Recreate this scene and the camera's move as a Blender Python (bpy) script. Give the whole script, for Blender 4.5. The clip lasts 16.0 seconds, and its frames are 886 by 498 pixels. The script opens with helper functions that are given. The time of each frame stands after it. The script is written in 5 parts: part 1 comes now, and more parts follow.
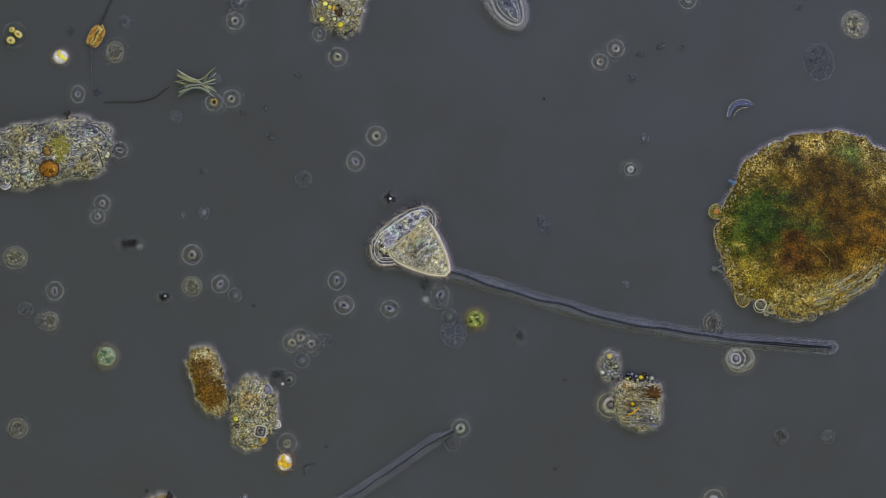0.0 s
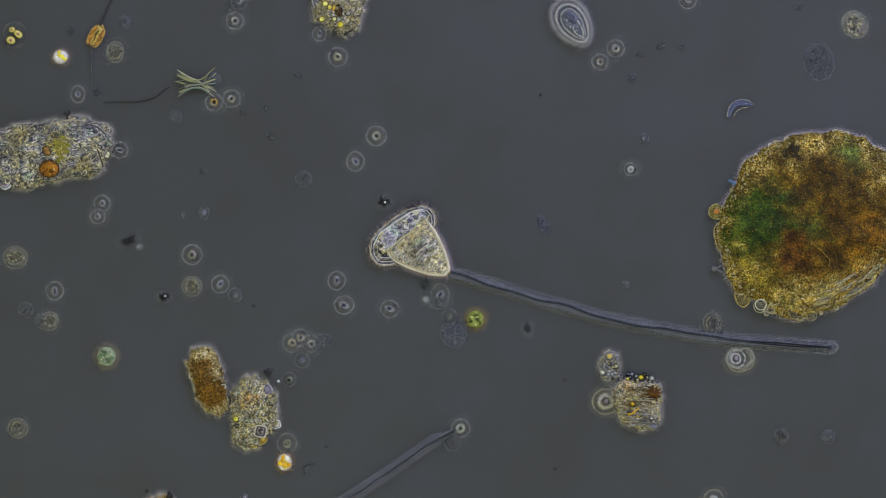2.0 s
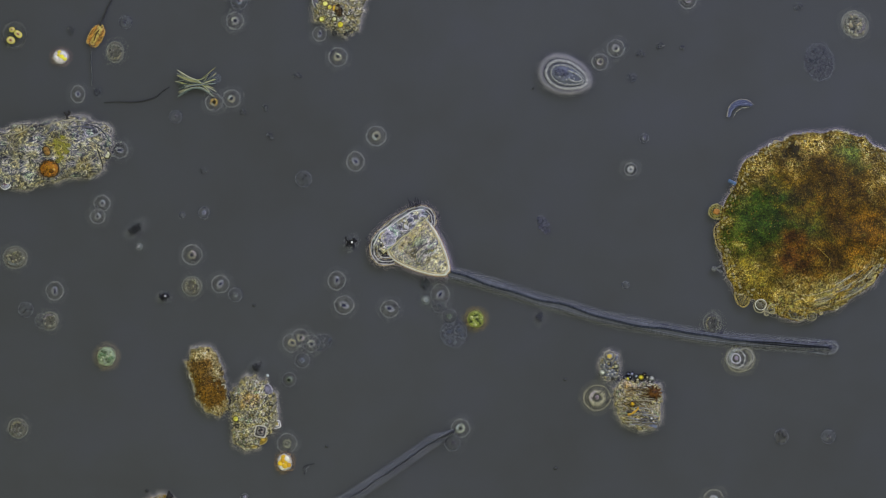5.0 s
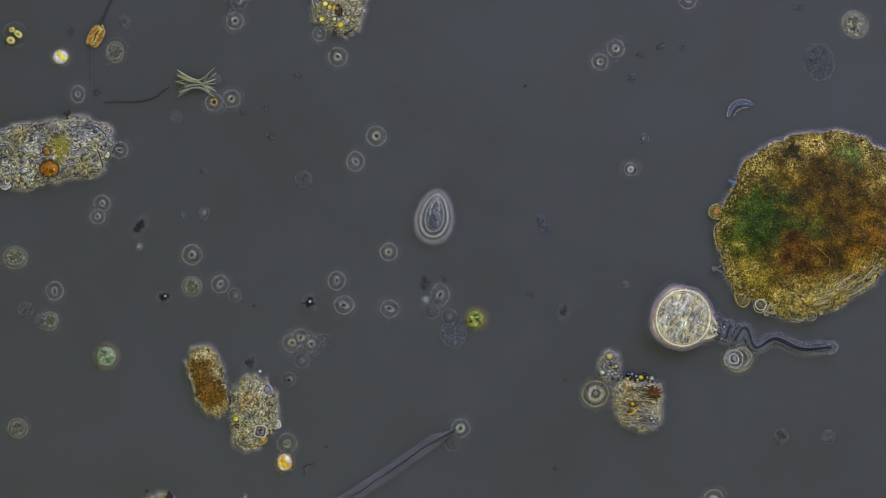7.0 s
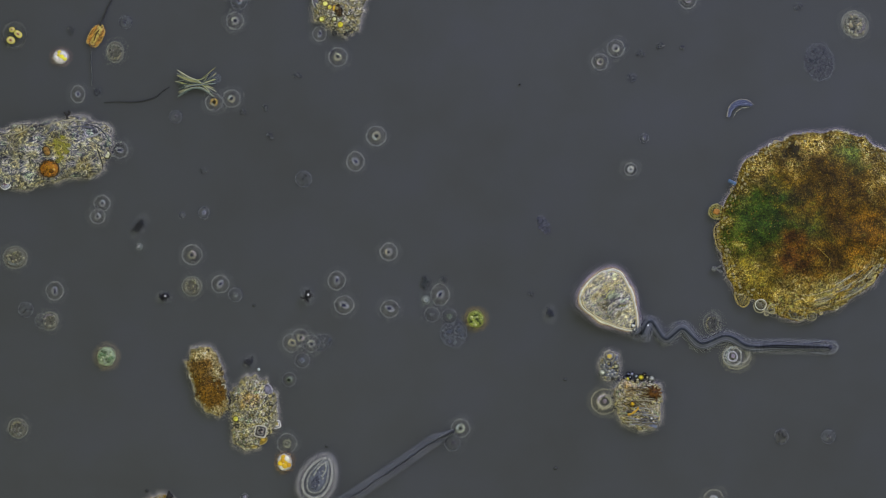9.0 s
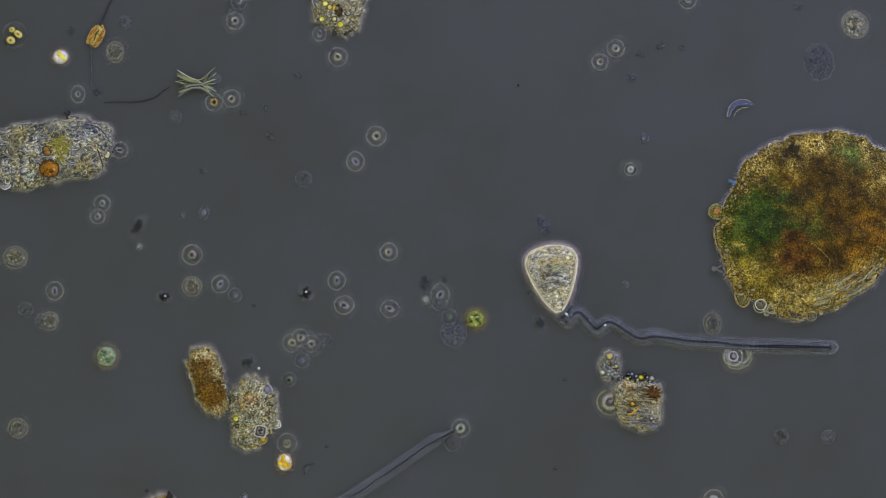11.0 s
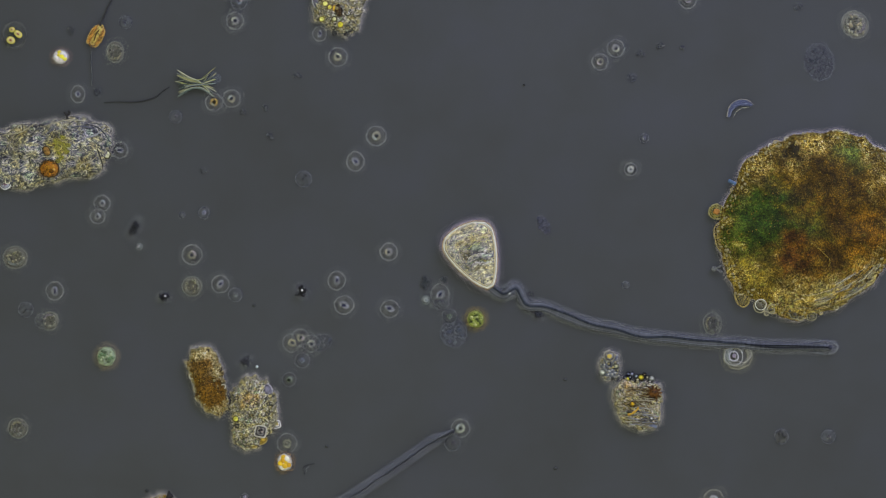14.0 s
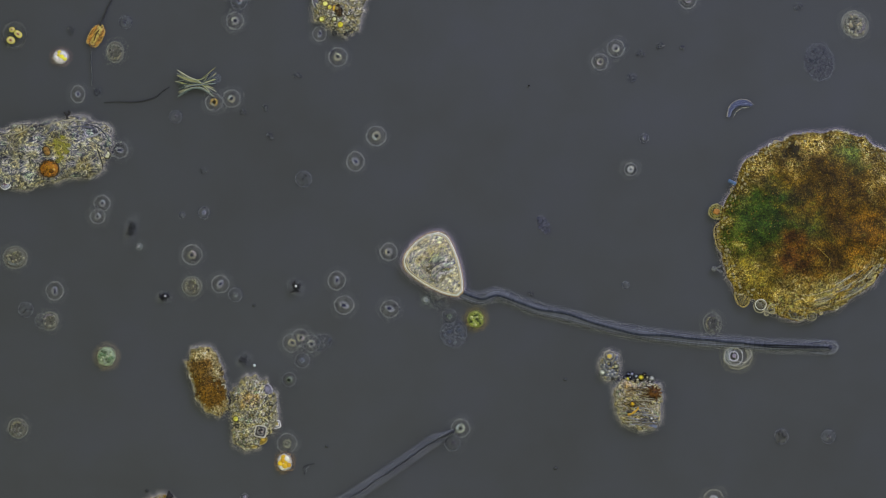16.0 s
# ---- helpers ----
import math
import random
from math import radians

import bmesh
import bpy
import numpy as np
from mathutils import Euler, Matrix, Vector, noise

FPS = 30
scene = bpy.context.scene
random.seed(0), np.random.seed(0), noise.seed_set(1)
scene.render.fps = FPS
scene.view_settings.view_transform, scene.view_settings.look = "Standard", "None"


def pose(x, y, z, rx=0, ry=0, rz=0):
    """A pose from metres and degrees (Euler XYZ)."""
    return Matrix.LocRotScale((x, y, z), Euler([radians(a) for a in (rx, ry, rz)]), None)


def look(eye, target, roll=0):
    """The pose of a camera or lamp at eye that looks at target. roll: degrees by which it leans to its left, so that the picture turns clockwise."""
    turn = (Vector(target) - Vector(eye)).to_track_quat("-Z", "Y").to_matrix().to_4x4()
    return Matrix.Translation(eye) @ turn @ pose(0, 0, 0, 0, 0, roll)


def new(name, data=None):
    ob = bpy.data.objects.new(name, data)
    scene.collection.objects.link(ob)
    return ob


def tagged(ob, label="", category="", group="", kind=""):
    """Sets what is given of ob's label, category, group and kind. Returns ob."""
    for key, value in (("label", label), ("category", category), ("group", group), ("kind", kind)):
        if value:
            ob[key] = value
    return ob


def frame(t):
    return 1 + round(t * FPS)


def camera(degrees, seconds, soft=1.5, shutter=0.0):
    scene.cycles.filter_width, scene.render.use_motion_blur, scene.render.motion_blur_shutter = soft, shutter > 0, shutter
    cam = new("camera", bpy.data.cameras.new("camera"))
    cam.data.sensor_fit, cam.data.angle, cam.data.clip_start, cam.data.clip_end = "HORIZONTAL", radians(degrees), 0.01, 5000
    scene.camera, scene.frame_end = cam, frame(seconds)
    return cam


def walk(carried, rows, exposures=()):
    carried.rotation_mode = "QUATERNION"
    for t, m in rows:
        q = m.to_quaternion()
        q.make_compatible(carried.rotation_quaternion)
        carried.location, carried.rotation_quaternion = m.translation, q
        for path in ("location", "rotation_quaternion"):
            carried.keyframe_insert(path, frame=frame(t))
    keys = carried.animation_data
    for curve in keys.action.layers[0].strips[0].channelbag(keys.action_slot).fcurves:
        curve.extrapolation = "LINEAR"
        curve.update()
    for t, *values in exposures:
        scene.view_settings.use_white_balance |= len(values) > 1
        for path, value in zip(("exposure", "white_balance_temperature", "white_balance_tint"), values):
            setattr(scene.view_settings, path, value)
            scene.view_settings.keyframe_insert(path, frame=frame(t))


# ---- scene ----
# A drop of pond water on a slide, built about 3000 times larger than life: one millimetre here is
# a third of a micrometre there.  x, y below are millimetres on the slide, from its upper left corner.
FAR = 0.784 / math.tan(radians(6.0))
cam = camera(12.0, 16.0, soft=1.0)
walk(cam, [(0.0, pose(0, 0, FAR)), (16.0, pose(0, 0, FAR))], exposures=[(0.0, 0.0), (16.0, 0.0)])

# ---- light: an even world field in place of the condenser's, and an added lamp above ----
world = bpy.data.worlds.new("lit_field")
world.use_nodes = True
scene.world = world
world.node_tree.nodes["Background"].inputs["Color"].default_value = (0.982, 1.0, 0.812, 1)
world.node_tree.nodes["Background"].inputs["Strength"].default_value = 0.818
# added lamp: bluish, brightens the slide's upper right; the real one lies below
lamp = bpy.data.lights.new("added_top_lamp", "AREA")
lamp.shape, lamp.size, lamp.energy, lamp.color = "DISK", 3.0, 49.0, (0.95, 1.0, 2.08)
new("added_top_lamp", lamp).matrix_world = look((1.7, 2.4, 2.4), (0.15, 0.25, 0))


def P(x, y, z=0.0):
    """A place on the slide, z millimetres above it, in metres."""
    k = 1 - z * 0.001 / FAR
    return Vector(((x - 784) * 0.001 * k, (441 - y) * 0.001 * k, z * 0.001))


# ---- materials ----
def lin(c):
    return tuple((v / 255 / 12.92) if v < 10 else ((v / 255 + 0.055) / 1.055) ** 2.4 for v in c)


def link_ramp(nt, fac, stops):
    ramp = nt.nodes.new("ShaderNodeValToRGB")
    el = ramp.color_ramp.elements
    while len(el) < len(stops):
        el.new(0.5)
    for e, (p, c) in zip(el, stops):
        e.position, e.color = p, (*lin(c), 1)
    nt.links.new(fac, ramp.inputs["Fac"])
    return ramp.outputs["Color"]


MATS = {}


def mat(name, stops, scale=200, detail=4, rough=0.5, alpha=1.0, bump=0.0, spec=0.12, mottle=0.25,
        island=0.0, zones=(), sharp=0.6, patchy=0.0, wall=0.0, wall_scale=150, hue=0.0, lines=0.0, lines_scale=60, stretch=None):
    """Grainy material: stops are (position, 0-255 colour) over a fine noise, mottle a slower stain over it,
    zones (x, y, radius, colour, strength) patches of pigment in millimetres round the thing's middle."""
    if name in MATS:
        return MATS[name]
    m = bpy.data.materials.new(name)
    m.use_nodes = True
    nt = m.node_tree
    N, L = nt.nodes.new, nt.links.new
    bsdf = nt.nodes["Principled BSDF"]
    tc, info = N("ShaderNodeTexCoord"), N("ShaderNodeObjectInfo")
    shift = N("ShaderNodeVectorMath")
    shift.operation = "MULTIPLY_ADD"
    L(info.outputs["Random"], shift.inputs[0])
    shift.inputs[1].default_value = (3.1, 5.7, 2.3)
    L(tc.outputs["Object"], shift.inputs[2])
    if stretch:
        long = N("ShaderNodeVectorMath")
        long.operation = "MULTIPLY"
        L(shift.outputs[0], long.inputs[0])
        long.inputs[1].default_value = stretch
        shift = long
    fine = N("ShaderNodeTexNoise")
    fine.inputs["Scale"].default_value, fine.inputs["Detail"].default_value = scale, detail
    fine.inputs["Roughness"].default_value = sharp
    L(shift.outputs[0], fine.inputs["Vector"])
    fac = fine.outputs["Fac"]
    if island:
        geo = N("ShaderNodeNewGeometry")
        mix = N("ShaderNodeMix")
        mix.inputs["Factor"].default_value = island
        L(fac, mix.inputs["A"]), L(geo.outputs["Random Per Island"], mix.inputs["B"])
        fac = mix.outputs["Result"]
    if wall:
        bend = N("ShaderNodeVectorMath")
        bend.operation = "MULTIPLY_ADD"
        L(fine.outputs["Color"], bend.inputs[0])
        bend.inputs[1].default_value = (0.008, 0.008, 0.008)
        L(shift.outputs[0], bend.inputs[2])
        net = N("ShaderNodeTexVoronoi")
        net.feature = "DISTANCE_TO_EDGE"
        net.inputs["Scale"].default_value = wall_scale
        L(bend.outputs[0], net.inputs["Vector"])
        rng = N("ShaderNodeMapRange")
        rng.inputs["From Max"].default_value = 0.28
        rng.inputs["To Min"].default_value, rng.inputs["To Max"].default_value = wall * 0.6, -wall * 0.4
        L(net.outputs["Distance"], rng.inputs["Value"])
        add = N("ShaderNodeMath")
        L(fac, add.inputs[0]), L(rng.outputs["Result"], add.inputs[1])
        fac = add.outputs[0]
    for k, amount in ((1.0, lines), (2.3, lines * 0.7)):
        if not amount:
            continue
        folds = N("ShaderNodeTexNoise")
        folds.inputs["Scale"].default_value, folds.inputs["Detail"].default_value = lines_scale * k, 2
        folds.inputs["Distortion"].default_value = 0.8
        L(shift.outputs[0], folds.inputs["Vector"])
        band = N("ShaderNodeValToRGB")
        el = band.color_ramp.elements
        marks = ((0.30, 0.5), (0.34, 0.1), (0.37, 0.5), (0.40, 0.9), (0.43, 0.5), (0.465, 0.05), (0.49, 0.5), (0.515, 0.95), (0.54, 0.5), (0.58, 0.1), (0.61, 0.5), (0.64, 0.9), (0.68, 0.5))
        while len(el) < len(marks):
            el.new(0.5)
        for e, (p, v) in zip(el, marks):
            e.position, e.color = p, (v, v, v, 1)
        L(folds.outputs["Fac"], band.inputs["Fac"])
        add = N("ShaderNodeMath")
        add.operation = "MULTIPLY_ADD"
        L(band.outputs["Color"], add.inputs[0])
        add.inputs[1].default_value = amount
        off = N("ShaderNodeMath")
        L(fac, off.inputs[0])
        off.inputs[1].default_value = -amount * 0.5
        L(off.outputs[0], add.inputs[2])
        fac = add.outputs[0]
    col = link_ramp(nt, fac, stops)
    slow = N("ShaderNodeTexNoise")
    slow.inputs["Scale"].default_value, slow.inputs["Detail"].default_value = scale * 0.2, 5
    L(shift.outputs[0], slow.inputs["Vector"])
    if zones:
        drift = N("ShaderNodeTexNoise")
        drift.inputs["Scale"].default_value, drift.inputs["Detail"].default_value = 30, 6
        L(shift.outputs[0], drift.inputs["Vector"])
    for zx, zy, zr, zc, zs, *soft in zones:
        far = N("ShaderNodeVectorMath")
        far.operation = "DISTANCE"
        L(tc.outputs["Object"], far.inputs[0])
        far.inputs[1].default_value = (zx * 0.001, -zy * 0.001, 0.03)
        wob = N("ShaderNodeMath")
        wob.operation = "MULTIPLY_ADD"
        L(drift.outputs["Fac"], wob.inputs[0])
        wob.inputs[1].default_value = min(zr, 60) * 0.0024
        L(far.outputs["Value"], wob.inputs[2])
        rng = N("ShaderNodeMapRange")
        limit = zr * 0.001 + min(zr, 60) * 0.0012
        rng.inputs["From Min"].default_value = limit
        rng.inputs["From Max"].default_value = limit - zr * 0.001 * (soft[0] if soft else 0.75)
        rng.inputs["To Max"].default_value = zs
        L(wob.outputs[0], rng.inputs["Value"])
        tint = link_ramp(nt, fac, [(0.38, tuple(v * 0.58 for v in zc)), (0.5, zc), (0.63, tuple(min(255, v * 1.5) for v in zc))])
        mix = N("ShaderNodeMix")
        mix.data_type = "RGBA"
        L(rng.outputs["Result"], mix.inputs["Factor"])
        L(col, mix.inputs["A"]), L(tint, mix.inputs["B"])
        col = mix.outputs["Result"]
    if mottle:
        rng = N("ShaderNodeMapRange")
        rng.inputs["From Min"].default_value, rng.inputs["From Max"].default_value = 0.36, 0.64
        rng.inputs["To Min"].default_value, rng.inputs["To Max"].default_value = 1 - mottle, 1 + mottle
        L(slow.outputs["Fac"], rng.inputs["Value"])
        mul = N("ShaderNodeVectorMath")
        mul.operation = "SCALE"
        L(col, mul.inputs[0]), L(rng.outputs["Result"], mul.inputs["Scale"])
        col = mul.outputs[0]
    if hue:
        warm = N("ShaderNodeTexNoise")
        warm.inputs["Scale"].default_value, warm.inputs["Detail"].default_value = scale * 0.45, 4
        far = N("ShaderNodeVectorMath")
        far.inputs[1].default_value = (1.3, 2.1, 0.7)
        L(shift.outputs[0], far.inputs[0]), L(far.outputs[0], warm.inputs["Vector"])
        ramp = N("ShaderNodeValToRGB")
        el = ramp.color_ramp.elements
        while len(el) < 5:
            el.new(0.5)
        for e, p, c in zip(el, (0.36, 0.44, 0.5, 0.56, 0.65), ((1 + 0.9 * hue, 1 + 0.2 * hue, 1 - 1.7 * hue, 1), (1 + 0.5 * hue, 1 + 0.6 * hue, 1 - 1.0 * hue, 1), (1, 1, 1, 1), (1 - 0.3 * hue, 1 - 0.5 * hue, 1 + 0.9 * hue, 1), (1 - 0.8 * hue, 1 + 0.4 * hue, 1 - 0.3 * hue, 1))):
            e.position, e.color = p, c
        L(warm.outputs["Fac"], ramp.inputs["Fac"])
        mul = N("ShaderNodeVectorMath")
        mul.operation = "MULTIPLY"
        L(col, mul.inputs[0]), L(ramp.outputs["Color"], mul.inputs[1])
        col = mul.outputs[0]
    L(col, bsdf.inputs["Base Color"])
    bsdf.inputs["Roughness"].default_value = rough
    bsdf.inputs["Specular IOR Level"].default_value = spec
    bsdf.inputs["Alpha"].default_value = alpha
    if patchy:
        rng = N("ShaderNodeMapRange")
        rng.inputs["From Min"].default_value, rng.inputs["From Max"].default_value = 0.35, 0.65
        rng.inputs["To Min"].default_value, rng.inputs["To Max"].default_value = alpha * (1 - patchy), min(1, alpha * (1 + patchy))
        L(slow.outputs["Fac"], rng.inputs["Value"]), L(rng.outputs["Result"], bsdf.inputs["Alpha"])
    if bump:
        b = N("ShaderNodeBump")
        b.inputs["Strength"].default_value, b.inputs["Distance"].default_value = bump, 0.002
        L(fine.outputs["Fac"], b.inputs["Height"]), L(b.outputs["Normal"], bsdf.inputs["Normal"])
    MATS[name] = m
    return m


def plain(c, alpha=1.0, spread=0.12):
    """A thin living skin or body, or a painted halo, of one colour, slightly uneven; a clear one is lightened by 2 -
    alpha to offset its own shadow.
    """
    if alpha < 1:
        key = tuple(int(v) for v in c)
        c = tuple(255 * (1.055 * min(0.88, v * (2 - alpha)) ** (1 / 2.4) - 0.055) for v in lin(key))
    lo, hi = tuple(v * (1 - spread) for v in c), tuple(min(255, v * (1 + spread)) for v in c)
    return mat("tissue_%d_%d_%d_%d_%d" % (*c, round(alpha * 100), round(spread * 100)), [(0.3, lo), (0.7, hi)], 160, 3, 0.45, alpha, 0.15, mottle=0.12)


# ---- shapes, in millimetres ----
def join(*geos):
    verts, faces, n = [], [], 0
    for v, f in geos:
        v = np.asarray(v, float).reshape(-1, 3)
        verts.append(v)
        faces += [tuple(i + n for i in q) for q in f]
        n += len(v)
    return np.vstack(verts), faces


def moved(geo, x=0, y=0, z=0, turn=0):
    v, f = geo
    c, s = math.cos(radians(turn)), math.sin(radians(turn))
    v = np.asarray(v, float)
    return np.column_stack((v[:, 0] * c - v[:, 1] * s + x, v[:, 0] * s + v[:, 1] * c + y, v[:, 2] + z)), f


def surface(grid, close_u=True, cap0=False, cap1=False):
    """Faces over a grid of rows x columns of points; columns close round."""
    g = np.asarray(grid, float)
    r, c = g.shape[:2]
    faces = [(i * c + j, i * c + (j + 1) % c, (i + 1) * c + (j + 1) % c, (i + 1) * c + j)
             for i in range(r - 1) for j in range(c if close_u else c - 1)]
    if cap0:
        faces.append(tuple(range(c))[::-1])
    if cap1:
        faces.append(tuple((r - 1) * c + j for j in range(c)))
    return g.reshape(-1, 3), faces


def tube(points, radius, sides=8, flat=1.0):
    """A rod along points; radius is a number or one for each point."""
    p = np.asarray(points, float)
    rad = np.broadcast_to(np.asarray(radius, float), (len(p),))
    d = np.gradient(p, axis=0)
    d /= np.linalg.norm(d, axis=1)[:, None] + 1e-9
    side = np.cross(d, (0, 0, 1.0))
    side /= np.linalg.norm(side, axis=1)[:, None] + 1e-9
    up = np.cross(side, d)
    rows = []
    for i in range(len(p)):
        a = np.arange(sides) * 2 * math.pi / sides
        rows.append(p[i] + rad[i] * (np.cos(a)[:, None] * side[i] + flat * np.sin(a)[:, None] * up[i]))
    return surface(rows, True, True, True)


def outline(a, b, egg=0.0, n=40):
    """A closed oval in the plane, narrower at +x by egg."""
    th = np.arange(n) * 2 * math.pi / n
    return np.column_stack((a * np.cos(th), b * np.sin(th) * (1 - egg * np.cos(th)), 0 * th))


def loop_tube(pts, radius, z=0.0, sides=8, flat=1.0):
    """A closed ring of tube along a flat outline."""
    p = np.asarray(pts, float)
    d = np.roll(p, -1, 0) - np.roll(p, 1, 0)
    d /= np.linalg.norm(d, axis=1)[:, None] + 1e-9
    out = np.column_stack((d[:, 1], -d[:, 0], 0 * d[:, 0]))
    rows = []
    for j in range(sides + 1):
        a = 2 * math.pi * j / sides
        rows.append(p + radius * (math.cos(a) * out) + np.array((0, 0, z + flat * radius * math.sin(a))))
    return surface(rows)


def soft_loop(pts, radius, z=0.0, layers=2, flat=0.8):
    """A ring of thin clear skins, one inside the other, closed below by the slide: densest along its middle."""
    p = np.asarray(pts, float)
    d = np.roll(p, -1, 0) - np.roll(p, 1, 0)
    d /= np.linalg.norm(d, axis=1)[:, None] + 1e-9
    out = np.column_stack((d[:, 1], -d[:, 0], 0 * d[:, 0]))
    geos = []
    for n in range(layers):
        r = radius * (n + 1) / layers
        geos.append(surface([p + r * math.cos(a) * out + np.array((0, 0, z + flat * r * math.sin(a))) for a in np.linspace(0, math.pi, 7)]))
    return join(*geos)


def halo(pts, widths, z=0.0, inset=0.0):
    """Flat films of several widths laid outward round a closed outline to paint its bright halo."""
    p = np.asarray(pts, float)
    d = np.roll(p, -1, 0) - np.roll(p, 1, 0)
    d /= np.linalg.norm(d, axis=1)[:, None] + 1e-9
    out = np.column_stack((d[:, 1], -d[:, 0], 0 * d[:, 0]))
    if np.sum(out * (p - p.mean(0))) < 0:
        out = -out
    return join(*[surface([p - inset * out + (0, 0, z + 0.4), p + 0.5 * w * out + (0, 0, z + 0.3 - 0.05 * i), p + w * out + (0, 0, z - 0.1 * i)]) for i, w in enumerate(widths)])


def wavy(pts, amount, seed):
    """An outline made slightly uneven."""
    p = np.array(pts, float)
    for q in p:
        q *= 1 + amount * noise.noise(Vector((q[0] * 0.16 + seed, q[1] * 0.16, seed * 1.7)))
    return p


def dome(a, b, c, n=32, m=6, egg=0.0, edge=0.0):
    """The upper half of a flat lens-shaped body, resting on its rim."""
    th = np.arange(n) * 2 * math.pi / n
    rows = [np.column_stack((a * k * np.cos(th), b * k * np.sin(th) * (1 - egg * k * np.cos(th)), 0 * th + edge + c * math.sqrt(1 - k * k))) for k in np.linspace(1, 0.02, m)]
    return surface(rows, True, False, True)


def ellipsoid(a, b, c, n=20, m=10, rough=0.0, egg=0.0, seed=0):
    th = np.arange(n) * 2 * math.pi / n
    rows = []
    for i in range(m + 1):
        ph = -math.pi / 2 + math.pi * min(max(i / m, 0.02), 0.98)
        k = math.cos(ph)
        rows.append(np.column_stack((a * k * np.cos(th), b * k * np.sin(th) * (1 - egg * k * np.cos(th)), 0 * th + c * math.sin(ph))))
    v, f = surface(rows, True, True, True)
    if rough:
        for q in v:
            d = noise.noise(Vector((q[0] / a * 1.7 + seed * 3.3, q[1] / b * 1.7, q[2] / c * 1.7 + seed))) + 0.5 * noise.noise(Vector((q[0] / a * 4 + seed, q[1] / b * 4, q[2] / c * 4)))
            q *= 1 + rough * d
    return v, f


T = (1 + 5 ** 0.5) / 2
ICO_V = np.array([(-1, T, 0), (1, T, 0), (-1, -T, 0), (1, -T, 0), (0, -1, T), (0, 1, T), (0, -1, -T), (0, 1, -T), (T, 0, -1), (T, 0, 1), (-T, 0, -1), (-T, 0, 1)]) / math.hypot(1, T)
ICO_F = [(0, 11, 5), (0, 5, 1), (0, 1, 7), (0, 7, 10), (0, 10, 11), (1, 5, 9), (5, 11, 4), (11, 10, 2), (10, 7, 6), (7, 1, 8),
         (3, 9, 4), (3, 4, 2), (3, 2, 6), (3, 6, 8), (3, 8, 9), (4, 9, 5), (2, 4, 11), (6, 2, 10), (8, 6, 7), (9, 8, 1)]


def grain(r, rng, squash=0.7):
    k = rng.uniform(0.7, 1.3, (12, 1)) * r
    s = np.array((rng.uniform(0.7, 1.35), rng.uniform(0.7, 1.2), squash))
    return moved((ICO_V * k * s, ICO_F), turn=rng.uniform(0, 360))


def mesh_of(name, geo, smooth=True):
    v, f = geo
    me = bpy.data.meshes.new(name)
    me.from_pydata([tuple(q) for q in np.asarray(v, float) * 0.001], [], f)
    if smooth:
        me.shade_smooth()
    me.update()
    return me


def part(name, geo, material, parent, label="", at=None, smooth=True):
    me = geo if isinstance(geo, bpy.types.Mesh) else mesh_of(name, geo, smooth)
    if material and not len(me.materials):
        me.materials.append(material)
    ob = new(name, me)
    ob.parent = parent
    if at is not None:
        ob.matrix_basis = at
    return tagged(ob, label)


def pieces(name, layers, parent, label="", origin=(0, 0, 0)):
    """One rigid mesh out of several layers (geometry, material), its origin at a place of its own."""
    v, f = join(*[g for g, m in layers])
    me = mesh_of(name, (v - np.asarray(origin, float), f))
    kinds, at = [], 0
    for g, m in layers:
        if m not in kinds:
            kinds.append(m)
            me.materials.append(m)
        for poly in me.polygons[at:at + len(g[1])]:
            poly.material_index = kinds.index(m)
        at += len(g[1])
    return part(name, me, None, parent, label)


def thing(name, x, y, z, label, category, group="", turn=0, kind=""):
    ob = new(name)
    ob.empty_display_size = 0.01
    ob.matrix_basis = Matrix.Translation(P(x, y, z)) @ pose(0, 0, 0, 0, 0, turn)
    return tagged(ob, label, category, group, kind)


def spline(nodes, n):
    """n + 1 places along a smooth line through nodes."""
    p = np.asarray(nodes, float)
    p = np.vstack((2 * p[0] - p[1], p, 2 * p[-1] - p[-2]))
    out = []
    for s in np.linspace(0, len(p) - 3 - 1e-6, n + 1):
        i, t = int(s), s - int(s)
        a, b, c, d = p[i:i + 4]
        out.append(0.5 * (2 * b + (c - a) * t + (2 * a - 5 * b + 4 * c - d) * t * t + (3 * b - a - 3 * c + d) * t ** 3))
    return np.array(out)


# ---- the slide ----
slide_mat = mat("wet_slide", [(0.3, (66, 67.6, 68)), (0.5, (67.5, 69.5, 71)), (0.7, (68.5, 70.4, 74))], 7, 3, 0.5, spec=0.05, mottle=0.04)
floor = part("floor", join(surface([[(x, y, z) for x, y in ((-2400, -1600), (2400, -1600), (2400, 1600), (-2400, 1600))] for z in (-60, 0)], True, True, True)), slide_mat, None, smooth=False)
tagged(floor, "smooth dark grey glass slide under a film of water", "slide", kind="structure")


